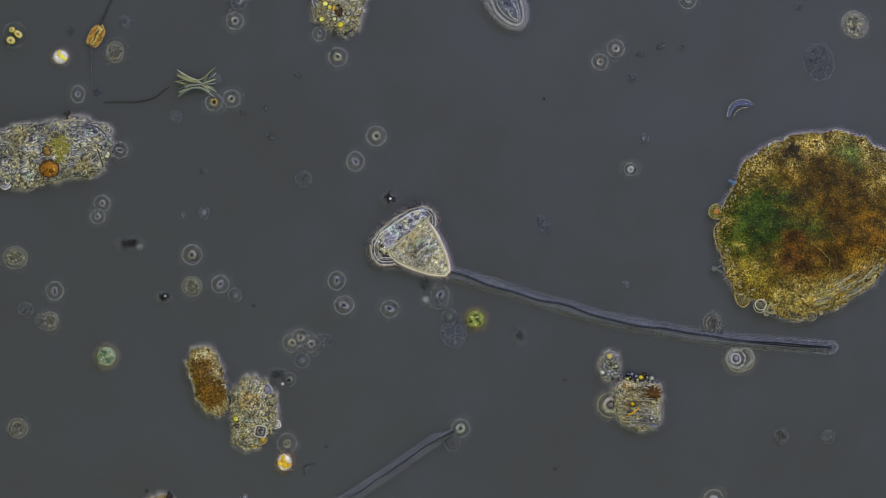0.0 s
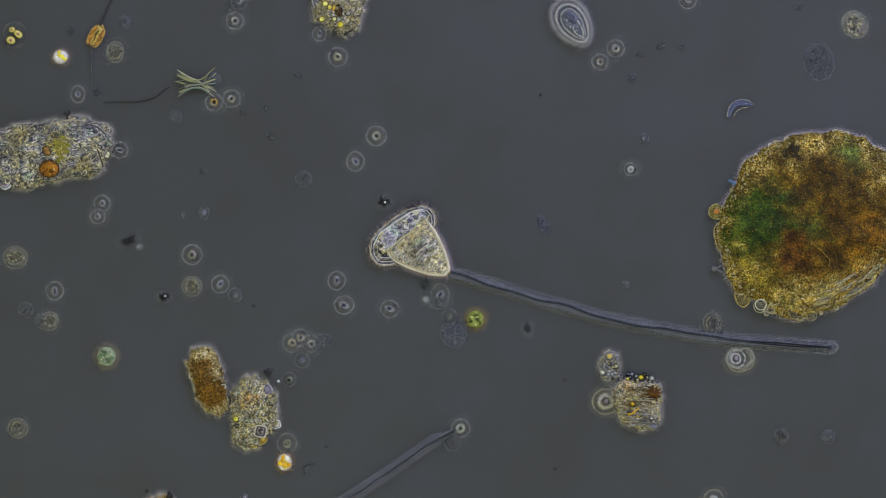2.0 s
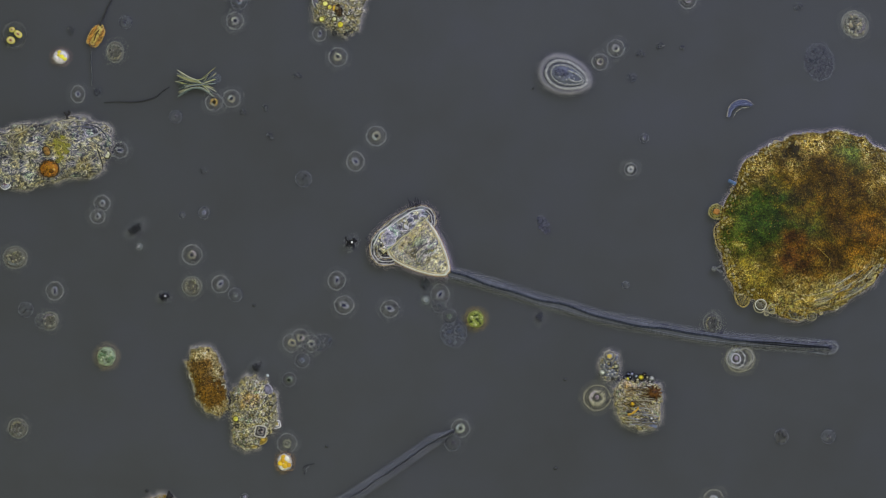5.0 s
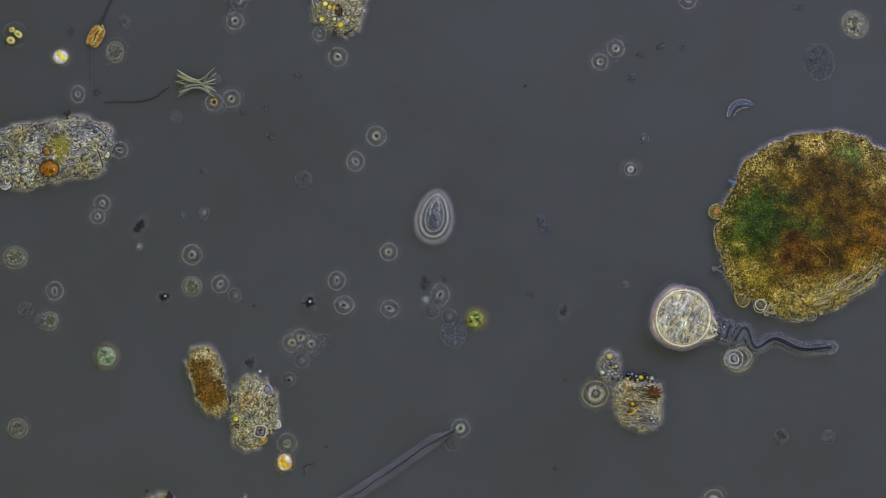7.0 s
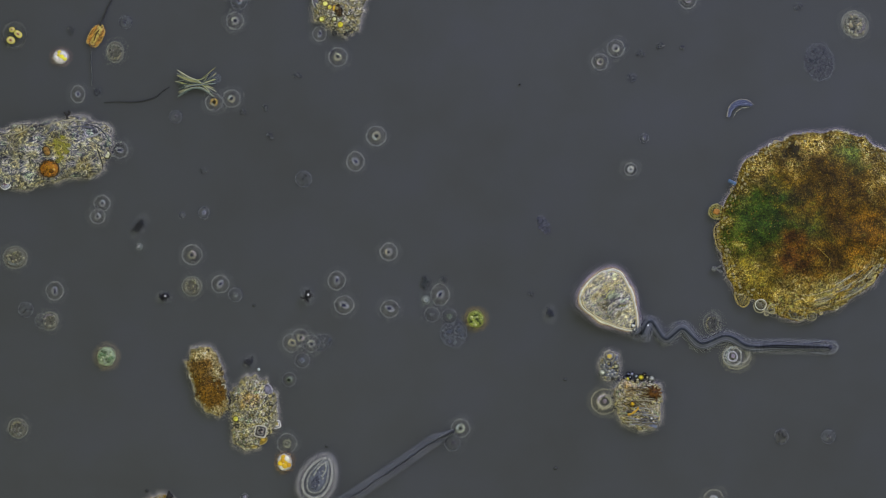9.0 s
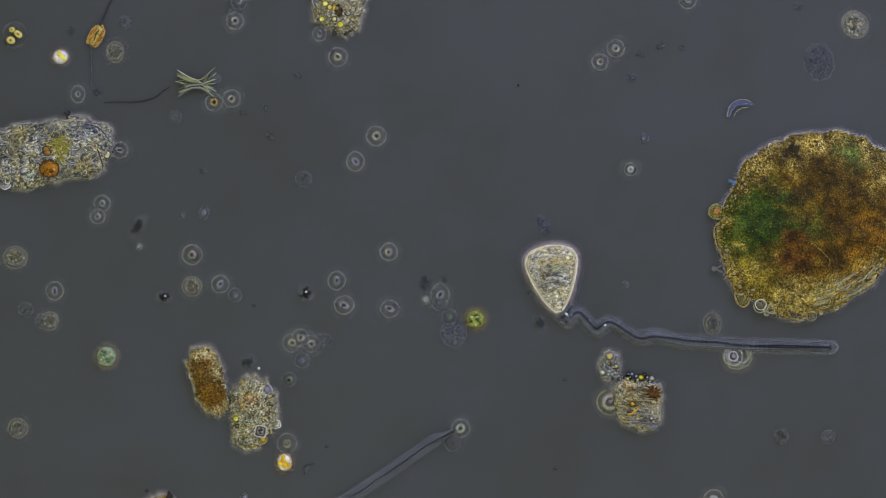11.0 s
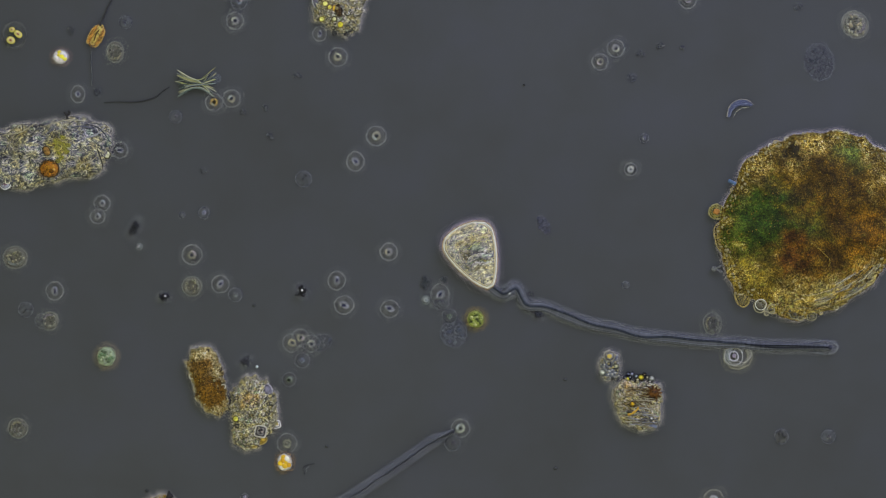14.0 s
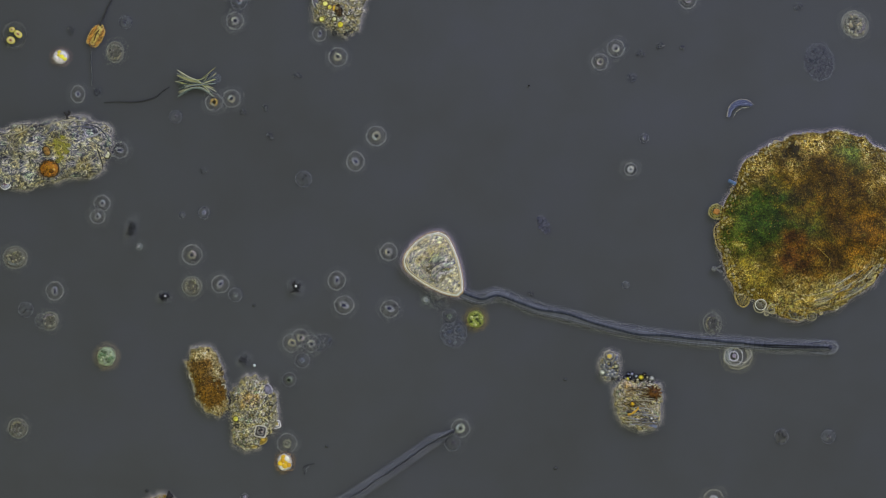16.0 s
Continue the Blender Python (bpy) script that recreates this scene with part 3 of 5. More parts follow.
def clump(name, x, y, radii, height, label, core, grains, n, size, coat=(158, 153, 147), edge=None, rough=0.08, lumps=30, lump_size=(3, 5), category="debris clump", halo_w=1.0, loop_size=1.0, walls=None, inside=0.66, rim_lumps=0.5, loop_in=0.0):
    root = thing(name, x, y, 0, label, category)
    rng = np.random.default_rng(int(x * 3 + y))
    seg = 96

    def radius(th):
        return periodic(radii, th) * (1 + rough * (noise.noise(Vector((3 * math.cos(th), 3 * math.sin(th), x))) + 0.6 * noise.noise(Vector((9 * math.cos(th), 9 * math.sin(th), y))) + 0.4 * noise.noise(Vector((23 * math.cos(th), 23 * math.sin(th), y)))))

    def top(k, th):
        bumps = noise.noise(Vector((k * 5 * math.cos(th), k * 5 * math.sin(th), x * 0.1)))
        return height * (0.22 + 0.78 * (1 - k ** 2.6) ** 0.6) * (1 + 0.12 * bumps)

    turns = np.arange(seg) * 2 * math.pi / seg
    rows = [[(k * radius(a) * math.cos(a), k * radius(a) * math.sin(a), 0.5) for a in turns] for k in (0.05, 0.98)]
    for k in (1.0, 0.985, 0.95, 0.9, 0.82, 0.72, 0.6, 0.48, 0.36, 0.24, 0.12, 0.03):
        rows.append([(k * radius(a) * math.cos(a), k * radius(a) * math.sin(a), top(k, a)) for a in turns])
    part("core", surface(rows, True, True, True), core, root)
    # the bright optical halo round the clump, painted as four films coloured by coat
    for w, al in ((1.8, 0.32), (4, 0.17), (7, 0.075), (11, 0.03)):
        w *= halo_w
        ring = [[((radius(a) * k + w * kk) * math.cos(a), (radius(a) * k + w * kk) * math.sin(a), z) for a in turns]
                for k, kk, z in ((1, 1, 0.3), (1, 0.75, 1.6), (0.96, 0, 3.0))]
        part("mucus_coat", surface(ring), plain(coat, al), root, "bright halo round the clump, laid in thin clear films")
    geos, loops = [], []
    for i in range(n):
        a = rng.uniform(0, 2 * math.pi)
        k = math.sqrt(rng.uniform(0, 1)) if rng.uniform() < inside else 1 - 0.16 * rng.uniform(0, 1) ** 1.5
        s = rng.uniform(*size)
        k = min(k, 1.01)
        x0, y0, z0 = k * radius(a) * math.cos(a), k * radius(a) * math.sin(a), top(min(k, 0.995), a)
        geos.append(moved(grain(s, rng), x0, y0, z0 + s * 0.1))
        if i % 9 == 0 and k > loop_in:
            r = rng.uniform(1.8, 4.6) * loop_size
            arc = rng.uniform(2.5, 6.2)
            pts = [(r * math.cos(q), r * rng.uniform(0.75, 1.1) * math.sin(q), 0) for q in np.linspace(0, arc, 9)]
            loops.append(moved(tube(pts, rng.uniform(0.5, 0.85), 4), x0 * 0.985, y0 * 0.985, z0 + 1.2, rng.uniform(0, 360)))
    tagged(part("grit", join(*geos), grains, root), kind="stuff")
    tagged(part("cell_wall", join(*loops), walls or loop_grit, root), kind="stuff")
    kinds = [mesh_of("lump", ellipsoid(rng.uniform(*lump_size), rng.uniform(*lump_size), lump_size[0], 12, 6, 0.2, seed=i)) for i in range(6)]
    for me in kinds:
        me.materials.append(edge or grains)
    for i in range(lumps):
        a = rng.uniform(0, 2 * math.pi)
        k = 1 - 0.1 * rng.uniform(0, 1) if rng.uniform() < rim_lumps else math.sqrt(rng.uniform(0, 1))
        q = Vector((k * radius(a) * math.cos(a), k * radius(a) * math.sin(a), top(min(k, 0.99), a) + 1)) * 0.001
        part("lump", kinds[i % 6], None, root, at=Matrix.Translation(q) @ pose(0, 0, 0, 0, 0, rng.uniform(0, 360)))
    root["crown"] = height
    return root


def bead(root, dx, dy, z, rx, ry, fill, rim, turn=0, name="round_cell", label="", core=None, clear=0.8):
    one = part(name, moved(dome(rx, ry, min(rx, ry) * 0.45, 24, 6), dx, dy, z, turn), plain(fill, clear, 0.42), root, label)
    part("rim", moved(soft_loop(wavy(outline(rx, ry, 0, 28), 0.1, dx), max(1.3, rx * 0.12), z + 0.6, 2), dx, dy, 0, turn), plain(rim, 0.55), one)
    if rx > 7:
        part("rim", moved(soft_loop(wavy(outline(rx * 0.8, ry * 0.8, 0, 28), 0.14, dy), 1.2, z + 2.0, 2), dx, dy, 0, turn), plain(tuple(int(v * 0.55) for v in fill), 0.4), one)
    if core:
        part("core", moved(ellipsoid(rx * 0.45, ry * 0.4, 1.5, 12, 6, 0.3, seed=dx), dx, dy, z + min(rx, ry) * 0.45, turn), plain(core, 0.8), one)
    return one


def square_cell(root, dx, dy, z, a, turn, fill, rim, name, label, core=None):
    """A boxy cell with rounded corners, a double wall and a dark or bright heart."""
    th = np.arange(40) * 2 * math.pi / 40
    box = np.column_stack((np.sign(np.cos(th)) * np.abs(np.cos(th)) ** 0.45, np.sign(np.sin(th)) * np.abs(np.sin(th)) ** 0.45, 0 * th))
    one = part(name, moved(surface([box * a * k + (0, 0, h) for k, h in ((1, 0), (0.96, a * 0.3), (0.7, a * 0.38), (0.05, a * 0.4))], True, True, True), dx, dy, z, turn), plain(fill, 0.85, 0.4), root, label)
    part("rim", moved(loop_tube(wavy(box * a, 0.06, dx), max(0.8, a * 0.12), a * 0.3, 6), dx, dy, z, turn), plain(rim, 0.75), one)
    part("rim", moved(loop_tube(wavy(box * a * 0.72, 0.1, dy), 0.7, a * 0.42, 6), dx, dy, z, turn), plain((52, 50, 50), 0.7), one)
    for i, (u, v) in enumerate(((-0.25, 0.2), (0.3, -0.1), (0.0, -0.35), (0.2, 0.35))):
        part("core", moved(ellipsoid(a * 0.26, a * 0.2, 1.2, 10, 6, 0.4, seed=i + dx), dx + u * a * 0.8, dy + v * a * 0.8, z + a * 0.44, i * 47), plain(core[i % len(core)], 0.85), one)
    return one


def grit(name, stops, island=0.75, scale=420):
    return mat(name, stops, scale, 3, 0.45, bump=0.3, mottle=0.2, island=island, hue=0.12)


grey_grit = grit("grey_grit", [(0.0, (44, 42, 38)), (0.22, (84, 82, 74)), (0.45, (118, 116, 100)), (0.65, (140, 134, 106)), (0.8, (166, 160, 130)), (1.0, (206, 206, 196))])
gold_grit = grit("gold_grit", [(0.0, (46, 34, 14)), (0.25, (104, 76, 24)), (0.5, (142, 112, 40)), (0.75, (176, 152, 72)), (1.0, (214, 206, 160))])
alga_grit = grit("alga_grit", [(0.0, (34, 26, 10)), (0.3, (66, 50, 14)), (0.55, (96, 76, 22)), (0.8, (122, 100, 36)), (1.0, (158, 142, 74))], 0.7)
alga_loops = grit("alga_walls", [(0.0, (34, 26, 10)), (0.45, (58, 44, 14)), (0.55, (108, 88, 30)), (0.8, (136, 116, 50)), (1.0, (170, 156, 96))], 0.9)
loop_grit = grit("loop_grit", [(0.0, (34, 33, 32)), (0.4, (58, 57, 54)), (0.5, (120, 116, 100)), (0.7, (176, 170, 140)), (1.0, (214, 212, 196))], 0.9)
pale_grit = grit("pale_grit", [(0.0, (60, 58, 50)), (0.3, (104, 98, 70)), (0.6, (140, 132, 96)), (0.85, (172, 164, 130)), (1.0, (206, 202, 180))])

grey_core = mat("grey_debris", [(0.34, (46, 47, 50)), (0.43, (88, 90, 95)), (0.52, (124, 122, 114)), (0.61, (156, 150, 126)), (0.72, (210, 206, 190))], 150, 7, 0.5, bump=0.5, mottle=0.3, sharp=0.72, hue=0.16, lines=0.28, lines_scale=52, stretch=(0.85, 1.05, 1.0),
                zones=((15, -5, 32, (126, 114, 36), 0.8), (-5, 30, 22, (140, 92, 34), 0.5), (60, -30, 26, (104, 106, 116), 0.6), (-60, -30, 34, (112, 104, 66), 0.5), (65, 25, 24, (120, 112, 72), 0.5)))
left_clump = clump("debris_clump", 95, 270, (101, 100, 67, 56, 59, 88, 135, 114, 67, 52, 53, 82), 26, "grey fibrous debris clump with yellow and orange cells", grey_core, grey_grit, 620, (0.5, 1.3), lumps=8, lump_size=(2, 3.6), edge=grey_grit, rough=0.15, loop_size=1.0, loop_in=0.3, rim_lumps=0.9)
bead(left_clump, -5, -30, 26, 17, 15, (116, 76, 20), (62, 50, 30), name="orange_cell", label="deep orange cell with dark wall", core=(150, 104, 28), clear=0.75)
for dx, dy, r, c in ((-9, -26, 4, (150, 104, 24)), (-1, -33, 4.5, (84, 54, 16)), (2, -25, 3, (168, 122, 40)), (-12, -34, 3.2, (92, 60, 18)), (-5, -39, 3.4, (146, 100, 26)), (4, -31, 2.6, (196, 160, 80)), (-8, -31, 2.4, (60, 40, 14))):
    part("orange_grain", moved(ellipsoid(r, r * 0.8, 1.4, 12, 6, 0.3, seed=dx), dx, dy, 34, dx * 40), plain(c, 0.6), left_clump)
bead(left_clump, -10, 2, 27, 6, 9, (106, 80, 38), (74, 62, 42), 30, "orange_cell", "small orange cell")
for dx, dy in ((14, 16), (8, 8), (22, 6), (12, -2), (20, 14), (16, -10), (6, 18), (26, 0), (10, -16), (18, 26), (28, 12)):
    bead(left_clump, dx, dy, 26.5, 4.0, 2.7, (102, 100, 30), (124, 120, 54), dx * 29 + dy * 7, "yellow_cell", "olive yellow cell", None, 0.6)
bead(left_clump, 95, -4, 9, 5.5, 7, (206, 200, 140), (60, 56, 30), 0, "yellow_cell", "pale yellow cell with dark wall")
bead(left_clump, -85, -55, 8, 10, 10, (124, 126, 140), (196, 200, 206), 0, "clear_cell", "clear cell with bright wall", (130, 100, 120))
bead(left_clump, -43, -52, 8, 11, 9, (112, 114, 124), (158, 160, 166), 0, "clear_cell", "clear cell with bright wall")
for i, (x0, y0, x1, y1, c) in enumerate(((60, 50, 100, 20, (64, 66, 78)), (-90, 30, -30, 52, (150, 144, 116)), (-20, 45, 60, 55, (152, 148, 130)), (78, 8, 88, -30, (52, 48, 44)), (20, 40, 75, 40, (78, 80, 96)),
                                     (-80, 5, -40, 20, (84, 84, 88)), (-60, -20, -30, -8, (156, 150, 124)), (40, -20, 80, -5, (146, 140, 118)), (-25, 20, 10, 42, (86, 88, 100)), (50, 25, 92, 45, (140, 142, 150)))):
    part("fibre", tube(spline([(x0, y0, 18 - i % 3), ((x0 + x1) / 2 + 4, (y0 + y1) / 2 + 6 * (-1) ** i, 25), (x1, y1, 16)], 10), 0.5 + 0.6 * np.sin(np.linspace(0.2, 2.9, 11)), 6), plain(c, 0.8), left_clump)
twig = [(26, 58, 14), (24, 66, 14), (20, 71, 14), (27, 73, 14), (30, 69, 14)]
part("twig", join(tube(spline(twig[:3], 8), 2, 6), tube(spline([twig[1], twig[4], twig[3]], 8), 1.8, 6)), plain((44, 42, 42)), left_clump, "dark forked scrap")

brown_core = mat("brown_debris", [(0.36, (56, 50, 34)), (0.45, (112, 100, 60)), (0.54, (156, 140, 86)), (0.66, (214, 204, 166))], 230, 6, 0.5, bump=0.5, mottle=0.3, sharp=0.75, wall=0.12,
                 zones=((1, 4, 44, (70, 49, 14), 0.98, 0.5), (12, 30, 34, (84, 60, 15), 0.97, 0.5), (-10, -22, 32, (86, 63, 18), 0.9, 0.5)))
rust_grit = grit("rust_grit", [(0.0, (34, 25, 9)), (0.35, (84, 62, 19)), (0.65, (120, 93, 33)), (0.9, (160, 132, 60)), (1.0, (204, 190, 130))])
rod = clump("debris_clump", 367, 676, (31, 30, 46, 62, 61, 38, 25, 24, 34, 55, 66, 43), 22, "brown rod-shaped pellet of algae with pale crumbly edges", brown_core, rust_grit, 560, (0.5, 1.3), rough=0.2, loop_in=0.82, inside=0.5, rim_lumps=0.95, lumps=70, lump_size=(1.3, 2.8), edge=pale_grit)
crumb = clump("debris_clump", 448, 730, (44, 46, 57, 65, 57, 44, 36, 42, 62, 64, 50, 45), 20, "grey and yellow crumbly debris clump", mat("crumb_debris", [(0.37, (38, 37, 34)), (0.45, (98, 95, 80)), (0.53, (142, 135, 104)), (0.6, (184, 178, 146)), (0.68, (224, 220, 204))], 290, 7, 0.5, bump=0.5, mottle=0.3, sharp=0.72, hue=0.22, lines=0.26, lines_scale=85,
              zones=((-12, -25, 24, (142, 104, 34), 0.6),)), grey_grit, 800, (0.5, 1.35), rough=0.18, loop_size=0.8, lumps=26, lump_size=(1.6, 3.4), rim_lumps=0.9, edge=pale_grit)
bead(crumb, -30, -11, 14, 5, 5, (220, 212, 70), (90, 84, 30), 0, "yellow_cell", "bright yellow bead")
square_cell(crumb, 42, -21, 6, 6.5, 15, (206, 200, 214), (226, 222, 236), "crystal", "white and yellow crystal", ((230, 200, 40), (218, 180, 36), (236, 230, 220)))
bead(crumb, 34, 5, 8, 3.5, 3.5, (224, 220, 110), (110, 100, 40), 0, "yellow_cell", "bright yellow bead")
square_cell(crumb, 14, -33, 15, 10, -12, (104, 102, 100), (188, 184, 172), "clear_cell", "squarish clear cell with double wall", ((58, 54, 56), (150, 140, 132), (70, 66, 70)))
bead(crumb, 0, -55, 8, 9, 7, (176, 144, 52), (176, 158, 92), 0, "yellow_cell", "yellow cell")
bead(crumb, 14, -49, 8, 11, 7, (170, 138, 48), (168, 148, 82), 15, "yellow_cell", "yellow cell")
bead(crumb, 23, 38, 9, 11, 12, (96, 94, 106), (150, 148, 156), 0, "clear_cell", "bluish clear cell")
bead(crumb, -6, 52, 10, 5, 5, (180, 160, 140), (150, 140, 110), 0, "clear_cell")

fibre_core = mat("straw_debris", [(0.37, (48, 43, 36)), (0.45, (114, 106, 86)), (0.53, (160, 149, 116)), (0.6, (198, 190, 160)), (0.68, (222, 220, 206))], 290, 7, 0.5, bump=0.5, mottle=0.3, sharp=0.72, hue=0.22, lines=0.26, lines_scale=80, zones=((-20, -30, 22, (150, 104, 44), 0.5),))
straw = clump("debris_clump", 1126, 711, (43, 48, 41, 35, 43, 44, 38, 38, 44, 46, 54, 50), 20, "straw-coloured fibrous debris clump with yellow beads", fibre_core, grey_grit, 420, (0.5, 1.3), rough=0.14, loop_in=0.92, loop_size=0.8, lumps=12, lump_size=(2.2, 4), edge=pale_grit)
rng = np.random.default_rng(12)
for i in range(120):
    y0 = rng.uniform(-44, 26)
    x0 = rng.uniform(-34, 14) if y0 > -26 else rng.uniform(-20, 14)
    w = rng.uniform(10, 34)
    z0 = 10 + 12 * (1 - (y0 / 56) ** 2)
    tone = ((96, 84, 60), (152, 142, 112), (118, 100, 64), (58, 50, 40), (156, 150, 130), (74, 60, 40)) if y0 > -8 else ((96, 92, 84), (140, 136, 122), (112, 104, 84), (70, 72, 84), (168, 164, 152), (126, 130, 142))
    part("fibre", tube(spline([(x0, y0, z0 - 2), (x0 + w * 0.5, y0 + rng.uniform(-2.5, 2.5), z0 + 0.5), (min(39, x0 + w), y0 + rng.uniform(-6, 3), z0 - 2)], 6), rng.uniform(0.35, 0.75), 5), plain(tone[i % 6]), straw)
for dx, dy, r, f, rim in ((-16, 37, 5, (222, 210, 60), (90, 84, 30)), (8, 40, 6, (206, 190, 50), (110, 100, 40)), (-7, -4, 5.5, (204, 166, 36), (120, 96, 40)), (26, -29, 4, (214, 216, 210), (150, 150, 146)), (27, 38, 6, (186, 188, 180), (110, 112, 110)), (-8, 46, 5, (120, 124, 140), (90, 92, 100)), (0, 42, 4, (180, 190, 196), (80, 86, 96)), (-14, 46, 4, (96, 102, 122), (70, 72, 84)), (-20, 40, 3.5, (88, 94, 112), (60, 62, 74)), (-11, 40, 3.2, (150, 156, 160), (66, 70, 80)), (2, 36, 4, (196, 190, 160), (80, 76, 60)), (14, 45, 3.4, (110, 100, 76), (64, 58, 44)), (19, 40, 3.6, (150, 146, 120), (70, 66, 56)), (24, 33, 3.6, (200, 196, 180), (90, 86, 76)), (-24, 34, 3.4, (170, 150, 110), (90, 80, 60))):
    bead(straw, dx, dy if dy < 30 else dy + 3, 21 if dy < 30 else 6, r * 0.92, r * 0.85, tuple(int(v * 0.66) for v in f), tuple(int(v * 0.5) for v in rim), 0, "yellow_cell" if f[2] < 100 else "clear_cell", "", f, 0.65)
part("curl", tube(spline([(-16, -23, 21), (-8, -20, 23), (0, -14, 22), (3, -8, 20)], 10), 2.0 + 0.8 * np.sin(np.arange(11) * 1.7), 8), plain((172, 138, 54), 0.85), straw, "curved yellow scrap")
part("rust_tuft", join(*[tube([(30, 16, 18), (30 + 15 * math.cos(a), 16 + 13 * math.sin(a), 18)], (4, 1.2), 6) for a in np.arange(11) * 0.571], moved(ellipsoid(9, 8, 6, 16, 8, 0.3), 30, 16, 19)), plain((76, 50, 21), 0.9, 0.45), straw, "rust-brown spiky tuft")
part("blue_splinter", tube([(16, -38, 12), (36, -44, 10)], 3, 6), plain((120, 128, 160)), straw)

knot = clump("debris_clump", 1079, 648, (16, 17, 22, 26, 20, 18, 17, 18, 22, 24, 22, 18), 12, "small knot of pale cells and blue-grey grit", mat("blue_debris", [(0.36, (50, 52, 62)), (0.46, (92, 96, 108)), (0.56, (124, 126, 128)), (0.66, (190, 190, 180))], 260, 5, 0.5, bump=0.4, mottle=0.2), grey_grit, 120, (0.6, 1.6), rough=0.2, lumps=8, lump_size=(1.6, 3), edge=pale_grit)
bead(knot, -1, 18, 13, 9, 9, (112, 109, 102), (136, 133, 118), 0, "clear_cell", "clear cell with a yellow grain", (190, 168, 80), 0.5)
bead(knot, -13, -11, 11, 5.5, 5, (136, 140, 128), (74, 78, 74), 0, "clear_cell", "", (206, 208, 190), 0.5)
bead(knot, 11, 0, 11, 5, 4.5, (120, 120, 100), (60, 62, 56), 20, "clear_cell", "", (170, 168, 130), 0.5)

summit = clump("debris_clump", 600, 10, (42, 50, 62, 70, 66, 52, 44, 46, 42, 46, 58, 46), 20, "speckled debris clump with yellow and dark brown cells", mat("speckled_debris", [(0.37, (40, 38, 34)), (0.45, (98, 94, 78)), (0.53, (136, 129, 102)), (0.6, (178, 172, 148)), (0.68, (218, 214, 200))], 280, 7, 0.5, bump=0.5, mottle=0.3, sharp=0.72, hue=0.22, lines=0.26, lines_scale=80),
               grey_grit, 620, (0.6, 1.7), rough=0.15, loop_size=0.8, lumps=14, lump_size=(2.5, 4.5), edge=pale_grit)
for dx, dy, rx, f, rim in ((-30, -25, 4.5, (224, 214, 90), (120, 112, 50)), (3, -35, 5, (206, 164, 44), (130, 110, 60)), (-16, -4, 4, (210, 176, 70), (120, 100, 60)), (-8, -25, 4, (196, 192, 120), (70, 66, 40)), (14, -44, 4, (190, 200, 150), (60, 60, 56)), (16, -15, 4, (190, 196, 160), (60, 60, 50)), (-6, -6, 5, (196, 140, 40), (150, 120, 60)), (-24, 2, 5, (198, 180, 90), (120, 110, 70)), (20, -43, 4, (60, 60, 58), (36, 36, 36)), (13, -51, 4, (40, 40, 40), (60, 60, 60)), (-8, -50, 3.5, (50, 50, 48), (30, 30, 30))):
    bead(summit, dx, dy, 19 if abs(dy) < 36 else 10, rx, rx, f, rim, 0, "yellow_cell" if f[2] < 100 and f[0] > 100 else "clear_cell")
bead(summit, 0, -10, 20, 6, 10, (66, 50, 30), (46, 38, 28), 10, "brown_cell", "dark brown oval cell")
bead(summit, -38, 6, 8, 8, 14, (100, 100, 112), (150, 150, 156), 15, "clear_cell")

foot = clump("debris_clump", 284, 896, (26, 24, 22, 20, 20, 24, 28, 24, 20, 20, 22, 24), 12, "edge of a tan debris clump with a dark scrap", fibre_core, gold_grit, 60, (1, 2.6), lumps=8, lump_size=(2, 4), edge=pale_grit)
part("dark_scrap", join(tube([(14, 10, 12), (16, 27, 10)], (5, 2), 6), moved(ellipsoid(6, 4, 3, 12, 6, 0.3), 18, 18, 12)), plain((38, 37, 38)), foot)

# ---- the great round alga ----
alga_core = mat("alga_mass", [(0.35, (34, 28, 12)), (0.43, (90, 75, 28)), (0.51, (144, 122, 50)), (0.58, (192, 170, 90)), (0.67, (242, 234, 190))], 230, 7, 0.5, bump=0.6, mottle=0.5, sharp=0.84, hue=0.16, lines=0.14, lines_scale=90, wall=-0.13, wall_scale=290,
                zones=((8, -10, 150, (88, 67, 11), 0.97, 0.4), (70, -10, 112, (71, 52, 10), 0.95, 0.5), (64, -112, 60, (86, 66, 15), 0.8, 0.5), (-98, 2, 80, (60, 72, 16), 0.97, 0.5), (-72, -12, 84, (40, 55, 14), 0.97, 0.6), (8, -5, 48, (56, 62, 16), 0.85), (78, -132, 40, (80, 92, 40), 0.9),
                       (-22, 60, 52, (73, 45, 11), 0.98, 0.6), (55, 62, 30, (56, 40, 12), 0.85), (50, -16, 36, (60, 41, 12), 0.85), (-28, -132, 17, (32, 28, 16), 0.98, 0.5), (-14, -118, 14, (44, 36, 16), 0.8), (122, -130, 24, (48, 40, 22), 0.9), (50, -85, 52, (54, 40, 10), 0.88), (92, 78, 36, (112, 82, 18), 0.8),
                       (0, -60, 32, (59, 45, 12), 0.85), (112, 18, 46, (108, 74, 14), 0.85), (-90, 92, 52, (108, 94, 30), 0.85), (45, 142, 48, (168, 155, 92), 0.92, 0.5), (114, 112, 48, (168, 158, 112), 0.92, 0.6), (-30, 138, 30, (131, 116, 60), 0.85, 0.5), (60, 128, 22, (131, 104, 24), 0.8)))
